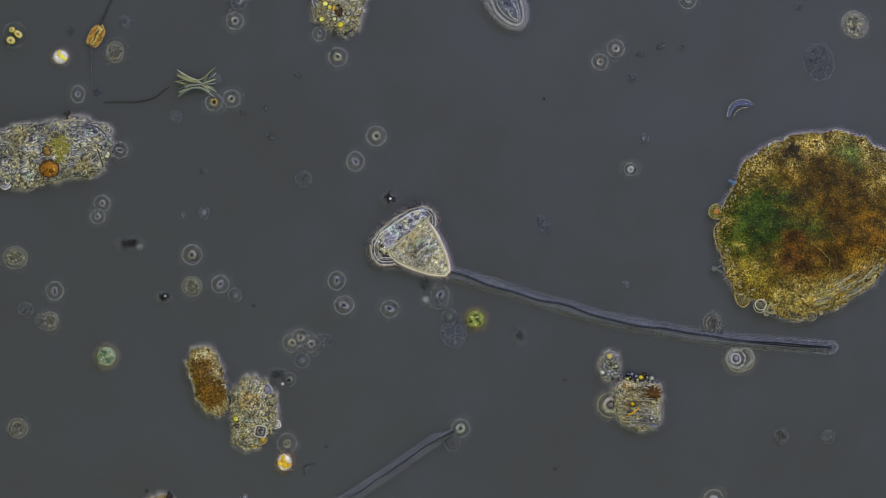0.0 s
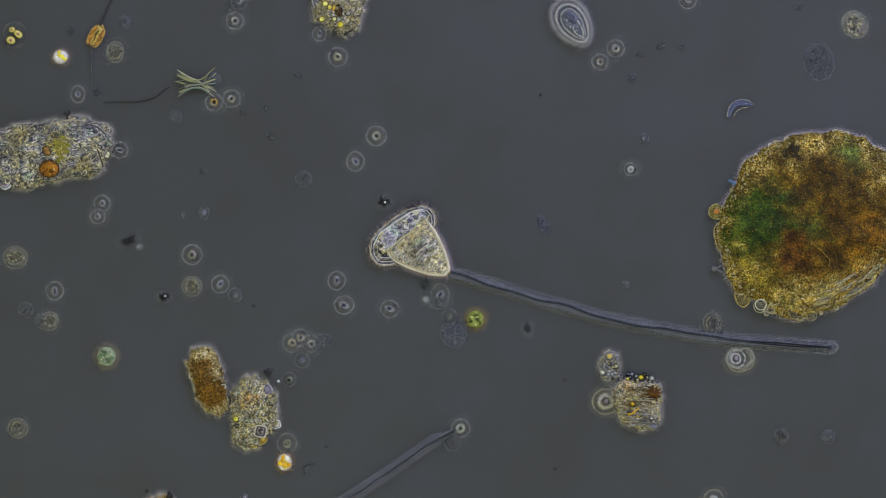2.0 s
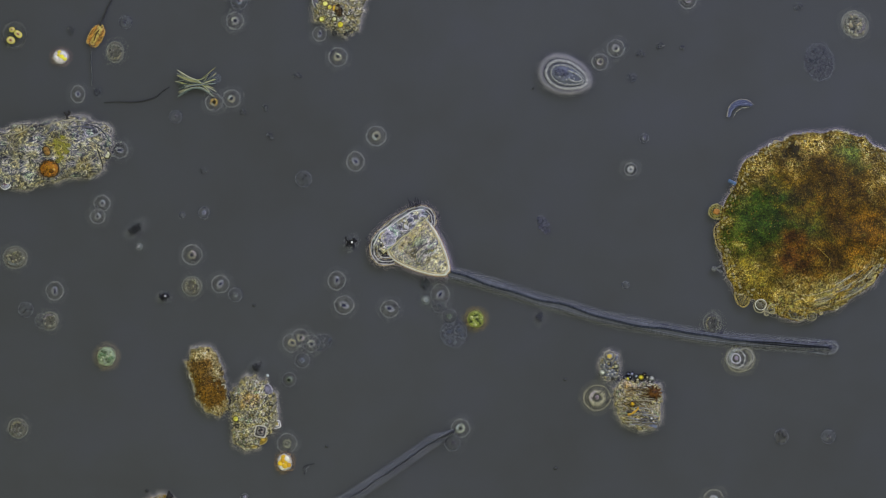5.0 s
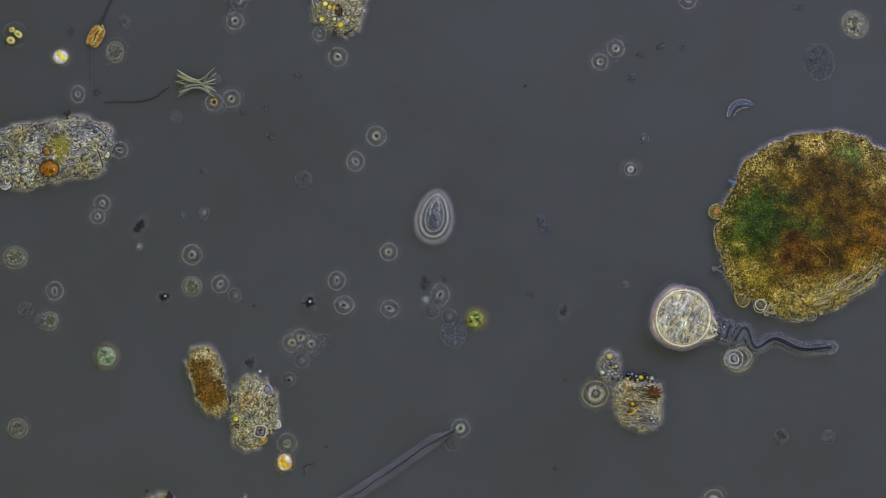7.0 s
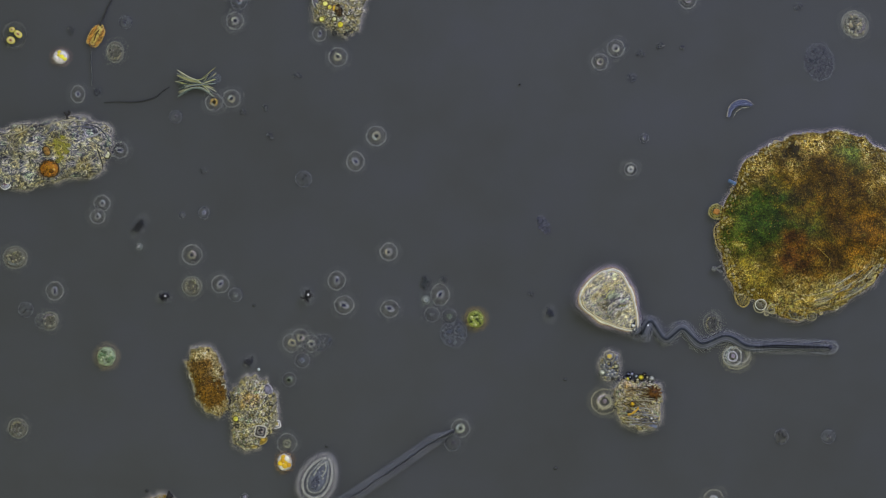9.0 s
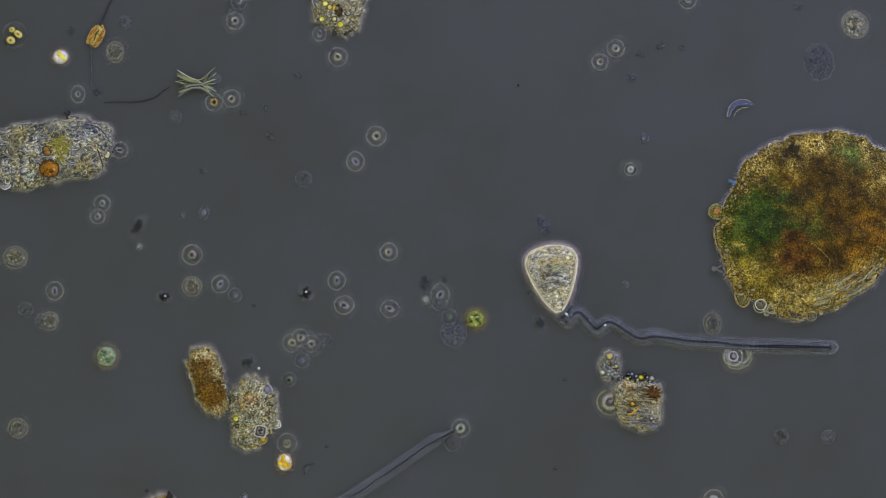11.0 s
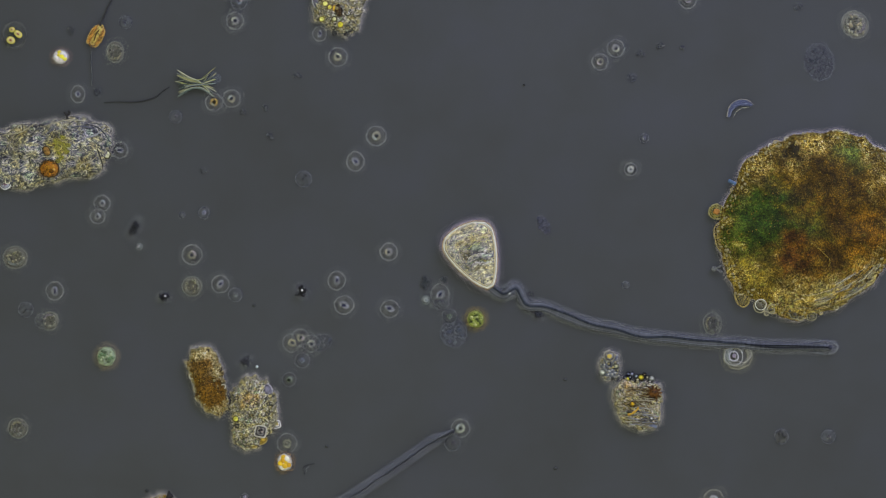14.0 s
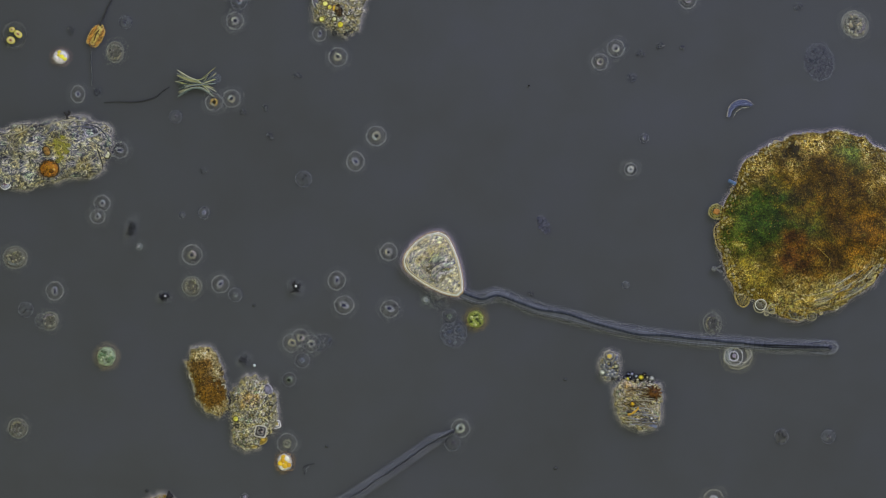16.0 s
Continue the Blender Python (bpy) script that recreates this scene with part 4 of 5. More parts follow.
alga = clump("algal_colony", 1425, 400, (186, 188, 188, 178, 164, 155, 154, 143, 154, 153, 169, 162, 164, 154, 155, 162), 40, "large round brown and green granular algal colony", alga_core, alga_grit, 2400, (0.6, 1.5),
             coat=(156, 148, 150), rough=0.065, lumps=150, lump_size=(1.3, 2.8), edge=pale_grit, category="algal colony", halo_w=0.9, loop_size=0.9, inside=0.25, rim_lumps=1.0, loop_in=0.86, walls=alga_loops)
bead(alga, -158, 25, 9, 13, 13, (112, 104, 48), (136, 130, 84), 0, "yellow_cell", "yellow-green cell with an orange core on the rim", (150, 104, 50), 0.6)
for dx, dy, r in ((-82, -142, 11), (-62, -148, 7), (-20, -156, 9), (-10, -162, 6), (10, -160, 8), (-28, -150, 7), (-70, -155, 4)):
    bead(alga, dx, dy, 16, r, r * 0.9, (94, 92, 70), (134, 130, 104), dx, "clear_cell", "clear cell with bright wall on the rim", (84, 80, 66), 0.3)
for dx, dy, r in ((-150, -15, 12), (-149, -28, 10), (-112, -122, 13)):
    bead(alga, dx, dy, 10, r, r * 1.7, (104, 92, 44), (136, 122, 74), 10, "rim_lobe", "amber lobe on the rim", None, 0.28)
part("bubble_wall", moved(loop_tube(wavy(outline(9.5, 9.5, 0, 36), 0.05, 4), 0.62, 23), -80, -139), plain((198, 197, 182), 0.6), alga, "bright round wall of a clear bubble cell")
part("blue_stub", tube([(-136, 80, 10), (-124, 74, 16)], (3.2, 3.0), 8), plain((86, 110, 140)), alga, "short blue filament")
part("pale_stub", join(tube([(-160, -76, 8), (-148, -70, 12)], 2, 6), tube([(-160, -76, 8), (-148, -82, 12)], 2, 6), moved(ellipsoid(5, 5, 4, 12, 6), -162, -76, 8)), plain((100, 102, 100), 0.6), alga)
rng = np.random.default_rng(31)
edge_line = spline([(-22, -154, 0), (20, -150, 0), (62, -134, 0), (100, -112, 0), (128, -88, 0), (144, -68, 0)], 60)
edge_in = np.cross((0, 0, 1.0), np.gradient(edge_line, axis=0))
edge_in /= np.linalg.norm(edge_in, axis=1)[:, None]
for i in range(64):
    a, deep = int(rng.integers(0, 42)), rng.uniform(1, 32)
    b = min(60, a + int(rng.integers(7, 18)))
    k = np.linspace(a, b, 9).astype(int)
    strand = edge_line[k] + edge_in[k] * (deep + np.cumsum(rng.uniform(-1.3, 1.3, 9)))[:, None] + np.column_stack((0 * k, 0 * k, np.full(9, 14 + 16 * min(1, deep / 30) ** 0.6) + 2 * np.sin(np.linspace(0, math.pi, 9))))
    part("fibre", tube(strand, rng.uniform(0.4, 0.9) * (0.5 + np.sin(np.linspace(0.2, 2.9, 9))), 5), plain(((158, 148, 110), (84, 74, 44), (138, 138, 124), (136, 108, 42), (70, 64, 50), (166, 158, 124), (106, 108, 108))[i % 7], 0.3), alga)
for i in range(30):
    a = rng.uniform(math.radians(95), math.radians(300)) if i % 3 else rng.uniform(math.radians(45), math.radians(110))
    r = periodic((186, 188, 188, 178, 164, 155, 154, 143, 154, 153, 169, 162, 164, 154, 155, 162), a) * rng.uniform(0.955, 1.0)
    w = rng.uniform(2.4, 5.6)
    bead(alga, r * math.cos(a), r * math.sin(a), 11, w, w * rng.uniform(0.7, 1.0), (118, 112, 84), ((164, 158, 130), (142, 130, 86), (176, 172, 154))[i % 3], i * 40, "clear_cell", "clear cell with bright wall on the rim", None, 0.25)
part("arched_fibre", tube(spline([(0, -20, 41), (25, -45, 40), (40, -60, 38.5), (38, -72, 37.5)], 14), 0.9, 6), plain((118, 98, 40), 0.6), alga)

# ---- the bare stalk ----
bare = thing("bare_stalk", 700, 822, 0, "bare translucent blue-grey stalk lying on the slide", "stalk")
line = spline([(-190, -124, 7), (-83, -60, 7), (-40, -32, 7), (0, -5, 7), (32, 17, 7), (60, 37, 7), (82, 49, 7), (104, 60, 7)], 40)
part("sheath", join(*[tube(line - (0, 0, 2), np.concatenate((np.full(31, w), np.linspace(w, 3, 10))), 12, 0.4) for w in (6.0, 9.5, 13.0)]), plain((94, 96, 105), 0.13), bare)
across = np.cross(np.gradient(line, axis=0), (0, 0, 1.0))
across /= np.linalg.norm(across, axis=1)[:, None]
wide = np.concatenate((np.full(31, 11.0), np.linspace(10, 2.5, 10)))[:, None]
for s in (-1, 1):
    part("sheath_edge", tube(line + across * wide * 0.8 * s + (0, 0, 3), 2.4, 6), plain((94, 96, 103), 0.09), bare, "paler edge")
part("muscle_thread", tube(line + across * 0.4 * np.sin(np.arange(41) * 0.9)[:, None] + (0, 0, 6), 1.2 + 0.4 * np.sin(np.arange(41) * 1.3) + np.clip(np.arange(41) - 32, 0, 5) * 0.25, 6), plain((48, 50, 56)), bare, "dark thread inside the sheath")
part("muscle_thread", tube(line[33:40] - across[33:40] * 2 + (0, 0, 6), 0.8, 6), plain((112, 115, 118), 0.5), bare)


# ---- dark drifting particles ----
def particle(x, y, rx, ry, n, c, label, gap=0.8):
    root = thing("dark_particle", x, y, 3, label, "particle", "drifting dark particles")
    rng = np.random.default_rng(int(x + 5 * y))
    geos = [moved(grain(rng.uniform(1.0, 2.4), rng), rng.normal(0, rx * 0.42), rng.normal(0, ry * 0.42), rng.uniform(1, 4)) for i in range(n * 2)]
    part("crumb", join(*geos), plain(c, spread=0.3), root)
    # pale halo round the crumbs, painted as four very faint domes
    part("slime", join(*[dome(rx * k, ry * k, 0.6) for k in (1.3, 1.6, 1.9, 2.2)]), plain((98, 100, 102), 0.035), root)
    return root


spot_a = particle(690, 350, 9, 7, 34, (30, 30, 32), "black crumbly particle with a white glint")
# the highlight is a white blob set on the crumbs
part("glint", moved(ellipsoid(2, 2, 1.5, 10, 6), 1, -1, 6), plain((205, 205, 205)), spot_a)
spot_b = particle(920, 595, 7, 9, 22, (44, 46, 54), "dark blue-grey particle near the stalk")
spot_c = particle(228, 430, 14, 7, 30, (40, 41, 44), "dark ragged particle, long and thin")
spot_d = particle(490, 662, 9, 7, 26, (48, 49, 54), "dark ragged particle beside the debris")
spot_e = particle(290, 526, 8, 6, 26, (30, 30, 34), "black crumbly particle with a white glint")
# a white blob stands for the highlight here too
part("glint", moved(ellipsoid(2, 2, 1.5, 10, 6), 3, 2, 6), plain((190, 190, 196)), spot_e)
mote = thing("white_mote", 500, 680, 3, "tiny white mote beside the debris", "mote")
part("bead", ellipsoid(2.6, 2.6, 2, 12, 6), plain((196, 206, 208)), mote)
dot = thing("black_mote", 963, 175, 3, "tiny black mote drifting in the water", "mote")
part("bead", ellipsoid(1.8, 1.6, 1.4, 10, 6), plain((30, 30, 30)), dot)
for x, y in ((578, 790), (260, 869), (450, 541), (983, 829), (1000, 672)):
    fleck = thing("dark_fleck", x, y, 0, "tiny dim fleck of dirt on the slide", "fleck", "flecks of dirt")
    part("grit", moved(ellipsoid(3, 2.5, 1, 10, 6, 0.3, seed=x), z=1), plain((58, 60, 62)), fleck)


# ---- the swimming ciliate ----
swimmer = thing("swimming_ciliate", 899, 10, 8, "clear oval ciliate with pale nested walls, swimming", "ciliate")
part("body", dome(45, 30, 8, 40, 8, 0.18), plain((82, 84, 90), 0.5), swimmer)
part("outer_membrane", soft_loop(wavy(outline(44.5, 30, 0.18, 72), 0.025, 6), 5.4, 2), plain((124, 122, 124), 0.22), swimmer)
# optical halo outside the body, painted as faint rings that swim along
part("halo", soft_loop(outline(48, 33.5, 0.18, 56), 7.5, 0, 2, 0.4), plain((96, 95, 102), 0.06), swimmer)
part("middle_membrane", moved(soft_loop(wavy(outline(37, 23, 0.2, 72), 0.02, 3), 2.8, 9), 2, 0), plain((156, 156, 152), 0.24), swimmer)
part("inner_membrane", moved(soft_loop(wavy(outline(30, 15.5, 0.28, 72), 0.03, 8), 2.0, 13), 4, 0), plain((146, 148, 146), 0.2), swimmer)
part("cytoplasm", moved(ellipsoid(29, 14, 6, 32, 8, 0.04, 0.2), 3, 0, 8), plain((92, 96, 108)), swimmer)
part("oral_groove", join(tube(spline([(32, 0, 15), (20, 7, 15), (2, 9, 15)], 10), 1.6, 6), tube(spline([(32, 0, 15), (20, -6, 15), (6, -5, 15)], 10), 1.6, 6)), plain((146, 148, 144), 0.45), swimmer, "pale V-shaped mouth groove")
part("nucleus", moved(ellipsoid(13, 7, 3, 16, 8, 0.25), -8, 1, 12.6), plain((64, 66, 80), 0.6), swimmer, "blue-grey nucleus")
for i in range(14):
    a, r = i * 2.4, 0.9 * math.sqrt(i / 14)
    part("granule", moved(ellipsoid(2.6, 1.8, 1.4, 8, 5), -3 + 22 * r * math.cos(a), 11 * r * math.sin(a), 13.6, i * 50), plain(((70, 74, 88), (140, 142, 141), (108, 111, 122))[i % 3], 0.6), swimmer)

# ---- the bell animalcule on its stalk ----
HX, HY = 1468, 615
bell_animal = thing("bell_animalcule", HX, HY, 0, "cream bell-shaped animalcule on a long blue-grey stalk", "ciliate")
part("holdfast", dome(14, 11, 3), plain((84, 86, 92), 0.5), bell_animal)
part("holdfast_ring", soft_loop(wavy(outline(14, 11, 0, 32), 0.15, 4), 3, 3), plain((106, 108, 112), 0.18), bell_animal)
part("anchor", moved(ellipsoid(4, 4, 3, 12, 6), z=14), plain((48, 50, 64)), bell_animal)

for rise in (1, -1):
    part("foot_edge", tube(spline([(-96, 3 + 3 * rise, 3), (-56, 4 * rise, 3), (-22, 10 * rise, 2), (-2, 13 * rise, 2)], 14), np.linspace(0.5, 1.4, 15), 6), plain((94, 97, 106), 0.4), bell_animal, "faint flared edge of the stalk's foot")

SEGMENTS = 90
SHEATH = plain((83, 86, 94), 1.0, 0.05)
SHEATH_EDGE = plain((99, 102, 112), 1.0, 0.06)
OUTER_WALL = plain((75, 77.5, 80.5), 1.0, 0.05)


def segment_mesh(k):
    """One length of the stalk's clear wall, k times the full width, with its two paler edges."""
    ends = np.array((0.5, 0.84, 1, 1, 0.84, 0.5))
    along = [(x, 0, 0) for x in (-6.6, -5.6, -3, 3, 5.6, 6.6)]
    me = mesh_of("stalk_segment", join(tube(along, ends * 4.8 * k, 12, 0.42), tube(np.array(along) - (0, 0, 0.9), ends * 8.2 * k, 12, 0.22),
                                       *[tube([(-4.6, y * k, z), (0, y * k, z + 0.1), (4.6, y * k, z)], r, 6) for y, z, r in ((4.7, 0.7, 0.7), (-4.7, 0.7, 0.7), (7.9, -0.8, 0.35), (-7.9, -0.8, 0.35))]))
    for m in (SHEATH, OUTER_WALL, SHEATH_EDGE):
        me.materials.append(m)
    for poly in me.polygons:
        poly.material_index = min(min(poly.vertices) // 72, 2)
    return me


full = segment_mesh(1)
thread_mesh = mesh_of("muscle_thread", join(tube([(-5, 0, 3), (5, 0, 3)], 1.2, 8), tube([(-4.8, 2.0, 2.4), (4.8, 2.0, 2.4)], 0.45, 6)))
thread_mesh.materials.append(plain((43, 48, 57), 1.0, 0.3))
fine_thread = mesh_of("muscle_thread", tube([(-5, 0, 3), (5, 0, 3)], 1.15, 8))
fine_thread.materials.append(plain((32, 35, 43), 1.0, 0.3))
# the stalk's bright optical halo, painted as three nested pale films
halo_mesh = mesh_of("gel_sheath", join(*[moved(dome(17, w, 3, 24, 5), z=-6) for w in (10, 13, 16)]))
halo_mesh.materials.append(plain((134, 136, 142), 0.042, 0.03))
# highlight of the coil made as a white bead, covered while the stalk is straight
glint_mesh = mesh_of("glint", moved(ellipsoid(3.0, 3.0, 1.8, 10, 6), 8.2, 0, -0.2))
glint_mesh.materials.append(plain((226, 228, 230)))


def wander(i):
    """How far the muscle thread lies off the middle of the stalk."""
    return 2.3 * math.sin(0.21 * i + 1.1) + 1.0 * math.sin(0.53 * i)


segments = []
for i in range(SEGMENTS):
    seg = part("stalk_segment", segment_mesh(0.55 + 0.025 * i) if i < 18 else full, None, bell_animal)
    if i < 20:
        for side in (1, -1):
            off = side * 2.0 * math.sin(math.pi * i / 20)
            part("muscle_thread", fine_thread, None, seg, "dark muscle thread", at=Matrix.Translation((0, off * 0.001, 0)))
    else:
        off, slope = wander(i) * min(1, (i - 20) / 8), (wander(i + 1) - wander(i - 1)) / 15
        part("muscle_thread", thread_mesh, None, seg, "dark muscle thread", at=Matrix.Translation((0, off * 0.001, 0)) @ Matrix.Rotation(math.atan(-slope), 4, "Z"))
    if i % 2:
        part("gel_sheath", halo_mesh, None, seg, "pale halo round the stalk, drawn as films")
    if i > 58 and i % 4 == 0:
        part("glint", glint_mesh, None, seg, "bright glint of the coil, set in as a white bead")
    segments.append(seg)

PROFILE = ((0, 5), (3, 8.2), (9, 13.5), (20, 21), (37, 30), (54, 37), (70, 42), (84, 45), (94, 45), (103, 41.5), (109, 35), (114, 25), (117, 12), (117.5, 4))
FLAT = 0.27
bell_mat = mat("bell_body", [(0.33, (66, 66, 72)), (0.43, (120, 118, 114)), (0.52, (158, 153, 138)), (0.61, (190, 183, 156)), (0.71, (234, 230, 214))], 160, 7, 0.45, bump=0.45, mottle=0.5, sharp=0.7, hue=0.14, lines=0.15, lines_scale=46, stretch=(1.1, 0.66, 0.9),
               zones=((80, -20, 32, (168, 144, 74), 0.65), (80, 22, 32, (166, 144, 74), 0.65), (59, -2, 42, (92, 90, 84), 0.95, 0.6), (56, 2, 30, (74, 72, 78), 0.8), (20, 0, 32, (186, 178, 150), 0.6)))
bell = part("bell", surface([[(x, r * math.cos(a), r * FLAT * math.sin(a)) for a in np.arange(40) * 2 * math.pi / 40] for x, r in PROFILE], True, True, True), bell_mat, bell_animal, "cream granular bell")
rim = np.array([(x, r, 0) for x, r in PROFILE] + [(x, -r, 0) for x, r in PROFILE[::-1]], float)
rim = spline(rim, 90)[:-1]
SKIN, AMBER, VIOLET = plain((234, 222, 186), 0.55), plain((180, 152, 108), 0.22), plain((140, 130, 142), 0.14)
part("pellicle", soft_loop(wavy(rim, 0.012, 2), 1.5, 2.0, 3), SKIN, bell, "bright cream skin")
middle = np.array((58, 0, 0))
# the bell's optical halo painted as films: an amber fringe, then violet haze
part("outer_skin", soft_loop(middle + (rim - middle) * 1.035, 2.0, 0, 2), AMBER, bell, "amber fringe of the bell's halo")
part("clear_skin", halo(middle + (rim - middle) * 1.04, (2.2, 4.2, 6.5), -4), VIOLET, bell, "violet-tinged bright halo laid in films")
part("clear_skin", halo(middle + (rim - middle) * 1.05, (9.5, 14), -5), plain((104, 101, 108), 0.04), bell, "violet-tinged bright halo laid in films")
inner_line = wavy(middle + (rim - middle) * 0.93, 0.03, 4) + (0, 0, 4)
part("inner_skin", soft_loop(inner_line, 1.2, 1.5, 2), plain((176, 166, 132), 0.42), bell, "second skin line inside the first")

# the two flanks, which swell round when the bell draws itself in
FLANK_A, FLANK_B = 49, 50
flanks = []
for side in (1, -1):
    turns = np.linspace(-math.pi / 2, math.pi / 2, 33)
    arc = wavy(np.column_stack((FLANK_A * np.sin(turns), side * FLANK_B * np.cos(turns), 0 * turns)), 0.02, 5 + side)
    body = surface([[(arc[i][0] * k, arc[i][1] * k, 11 * math.sqrt(1 - k * k)) for i in range(33)] + [(arc[i][0] * k, arc[i][1] * k, -2) for i in range(32, -1, -1)] for k in (1.0, 0.97, 0.9, 0.8, 0.65, 0.5, 0.3, 0.002)])
    # the amber fringe and violet halo are painted on round each flank too
    bits = [(body, bell_mat), (tube(arc * 0.985 + (0, 0, 2.2), 1.5, 8), plain((226, 218, 192), 0.8)), (tube(wavy(arc * 0.92, 0.03, 3) + (0, 0, 5), 0.9, 6), plain((176, 166, 132), 0.6)), (tube(arc * 1.03, 1.9, 8), AMBER)]
    bits += [(surface([arc, arc * (1 + w / 50) - (0, 0, 2)], False), VIOLET) for w in (3.5, 6, 9)]
    flanks.append((pieces("flank", bits, bell, "swollen cream flank of the bell"), side))
rng = np.random.default_rng(5)
geos = []
for i in range(420):
    x = rng.uniform(6, 104)
    r = np.interp(x, [p[0] for p in PROFILE], [p[1] for p in PROFILE]) * 0.97
    a = math.asin(rng.uniform(0.15, 1)) if i % 2 else math.pi - math.asin(rng.uniform(0.15, 1))
    geos.append(moved(grain(rng.uniform(0.8, 1.9), rng), x, r * math.cos(a), r * FLAT * math.sin(a)))
tagged(part("cytoplasm_grit", join(*geos), grit("bell_grit", [(0.0, (58, 58, 62)), (0.3, (108, 110, 118)), (0.5, (156, 150, 126)), (0.75, (190, 182, 146)), (1.0, (232, 228, 214))]), bell), kind="stuff")
part("nucleus", tube(spline([(44, -22, 9), (56, -9, 11.5), (58, 8, 11.5), (48, 22, 9)], 14), 3 + 3 * np.sin(np.linspace(0.2, 2.9, 15)), 8, 0.5), bell_mat, bell, "dim horseshoe-shaped nucleus")
for x, y, r, c in ((34, 6, 6, (132, 126, 112)), (74, -22, 7, (120, 118, 108)), (80, 14, 8, (134, 130, 124)), (47, -12, 4, (172, 156, 96)), (60, 26, 6, (142, 138, 130)), (26, -6, 4, (170, 162, 136))):
    rr = np.interp(x, [p[0] for p in PROFILE], [p[1] for p in PROFILE])
    z = FLAT * math.sqrt(max(0, rr * rr - y * y))
    part("food_vacuole", moved(ellipsoid(r, r * 0.8, 2.6, 16, 6, 0.12), x, y, z - 0.8), plain(c, 0.3), bell)

for i, (x0, bow, w, c) in enumerate(((36, 6, 20, (96, 92, 82)), (44, 8, 28, (190, 176, 120)), (52, 6, 32, (88, 86, 86)), (76, 3, 34, (206, 188, 110)), (79, 3, 33, (84, 80, 72)), (82, 3, 34, (198, 180, 108)), (88, 3, 36, (120, 112, 100)), (94, 3, 34, (200, 190, 150)), (30, 5, 16, (186, 172, 126)))):
    bends = [(x0 + bow * (1 - (y / w) ** 2) + 2 * math.sin(y * 0.4 + i), y, FLAT * math.sqrt(max(4, np.interp(x0, [p[0] for p in PROFILE], [p[1] for p in PROFILE]) ** 2 - y * y)) - 0.3) for y in np.linspace(-w, w * (0.5 + 0.06 * i), 16)]
    part("fold", tube(bends, 0.5 + 0.9 * np.abs(np.sin(np.arange(16) * 0.9 + i)), 6), plain(c, 0.3), bell)
# the open mouth: a clear ridged lip in eight pieces round a grey disc in two
lip_line = spline([(70, -46, 0), (74, -55, 0), (84, -63, 0), (95, -66, 0), (106, -64, 0), (116, -57, 0), (125, -43, 0), (133, -22, 0), (138, 0, 0), (141, 24, 0), (140, 42, 0), (134, 56, 0), (121, 68, 0), (104, 72, 0), (89, 64, 0), (78, 50, 0)], 192)
for _ in range(40):
    lip_line[1:-1] = 0.5 * lip_line[1:-1] + 0.25 * (lip_line[:-2] + lip_line[2:])
lip_in = np.cross((0, 0, 1.0), np.gradient(lip_line, axis=0))
lip_in /= np.linalg.norm(lip_in, axis=1)[:, None]


def lip_row(a, b, d, z):
    """The lip's outline from a to b, d inside its edge; slightly fluted."""
    k = np.arange(a, b + 1)
    return lip_line[k] + lip_in[k] * (d + 0.5 * np.sin(k * 0.35 + d))[:, None] + (0, 0, z)


lip_body = mat("lip_flesh", [(0.34, (80, 80, 86)), (0.45, (120, 120, 124)), (0.55, (150, 149, 150)), (0.66, (206, 204, 198))], 80, 6, 0.4, alpha=0.5, bump=0.3, mottle=0.3, sharp=0.62, hue=0.2, lines=0.2, lines_scale=26)
LIP_WHITE, LIP_AMBER, LIP_DARK, LIP_GLOW = plain((190, 187, 178), 0.34), plain((160, 144, 112), 0.36), plain((58, 56, 62), 0.26), plain((134, 124, 124), 0.06)
lip_pieces = []
for n in range(8):
    a, b = n * 24, n * 24 + 24
    middle_at = lip_line[a:b + 1].mean(0) + lip_in[n * 24 + 12] * 8
    sheet = surface([lip_row(a, b, d, z) for d, z in ((0, -3), (2, -0.5), (5, 1), (9, 2), (14, 2), (19, 1), (19, -2), (9, -3), (0, -3.2))], False)
    bits = [(sheet, lip_body)]
    for d, z, r, m in ((0.6, 0.5, 0.9, LIP_AMBER), (2.6, 0.4, 1.0, LIP_WHITE), (5.2, 1.8, 0.8, LIP_DARK), (7.6, 2.4, 0.9, LIP_WHITE), (9.6, 2.6, 0.7, LIP_DARK), (11.8, 2.5, 0.8, LIP_AMBER), (14.6, 2.5, 0.8, LIP_WHITE), (17, 2.2, 0.7, LIP_DARK)):
        if (d > 9 and n in (3, 4)) or (m == LIP_DARK and 2 <= n <= 5):
            continue
        bits.append((tube(lip_row(a, b, d, z), r, 6), m))
    # bright haze outside the lip's edge, painted as three faint films
    bits += [(surface([lip_row(a, b, 0, -3), lip_row(a, b, -w, -4)], False), LIP_GLOW) for w in (2, 4.5, 8)]
    lip_pieces.append((pieces("lip_lobe", bits, bell, "clear ridged lip", middle_at), middle_at, Vector((70, middle_at[1] * 0.25, -2))))

disc_flesh = mat("disc_flesh", [(0.34, (58, 58, 62)), (0.44, (102, 103, 106)), (0.53, (136, 136, 136)), (0.61, (166, 164, 158)), (0.7, (222, 218, 206))], 130, 6, 0.45, bump=0.4, mottle=0.35, sharp=0.7, hue=0.2, lines=0.22, lines_scale=44)


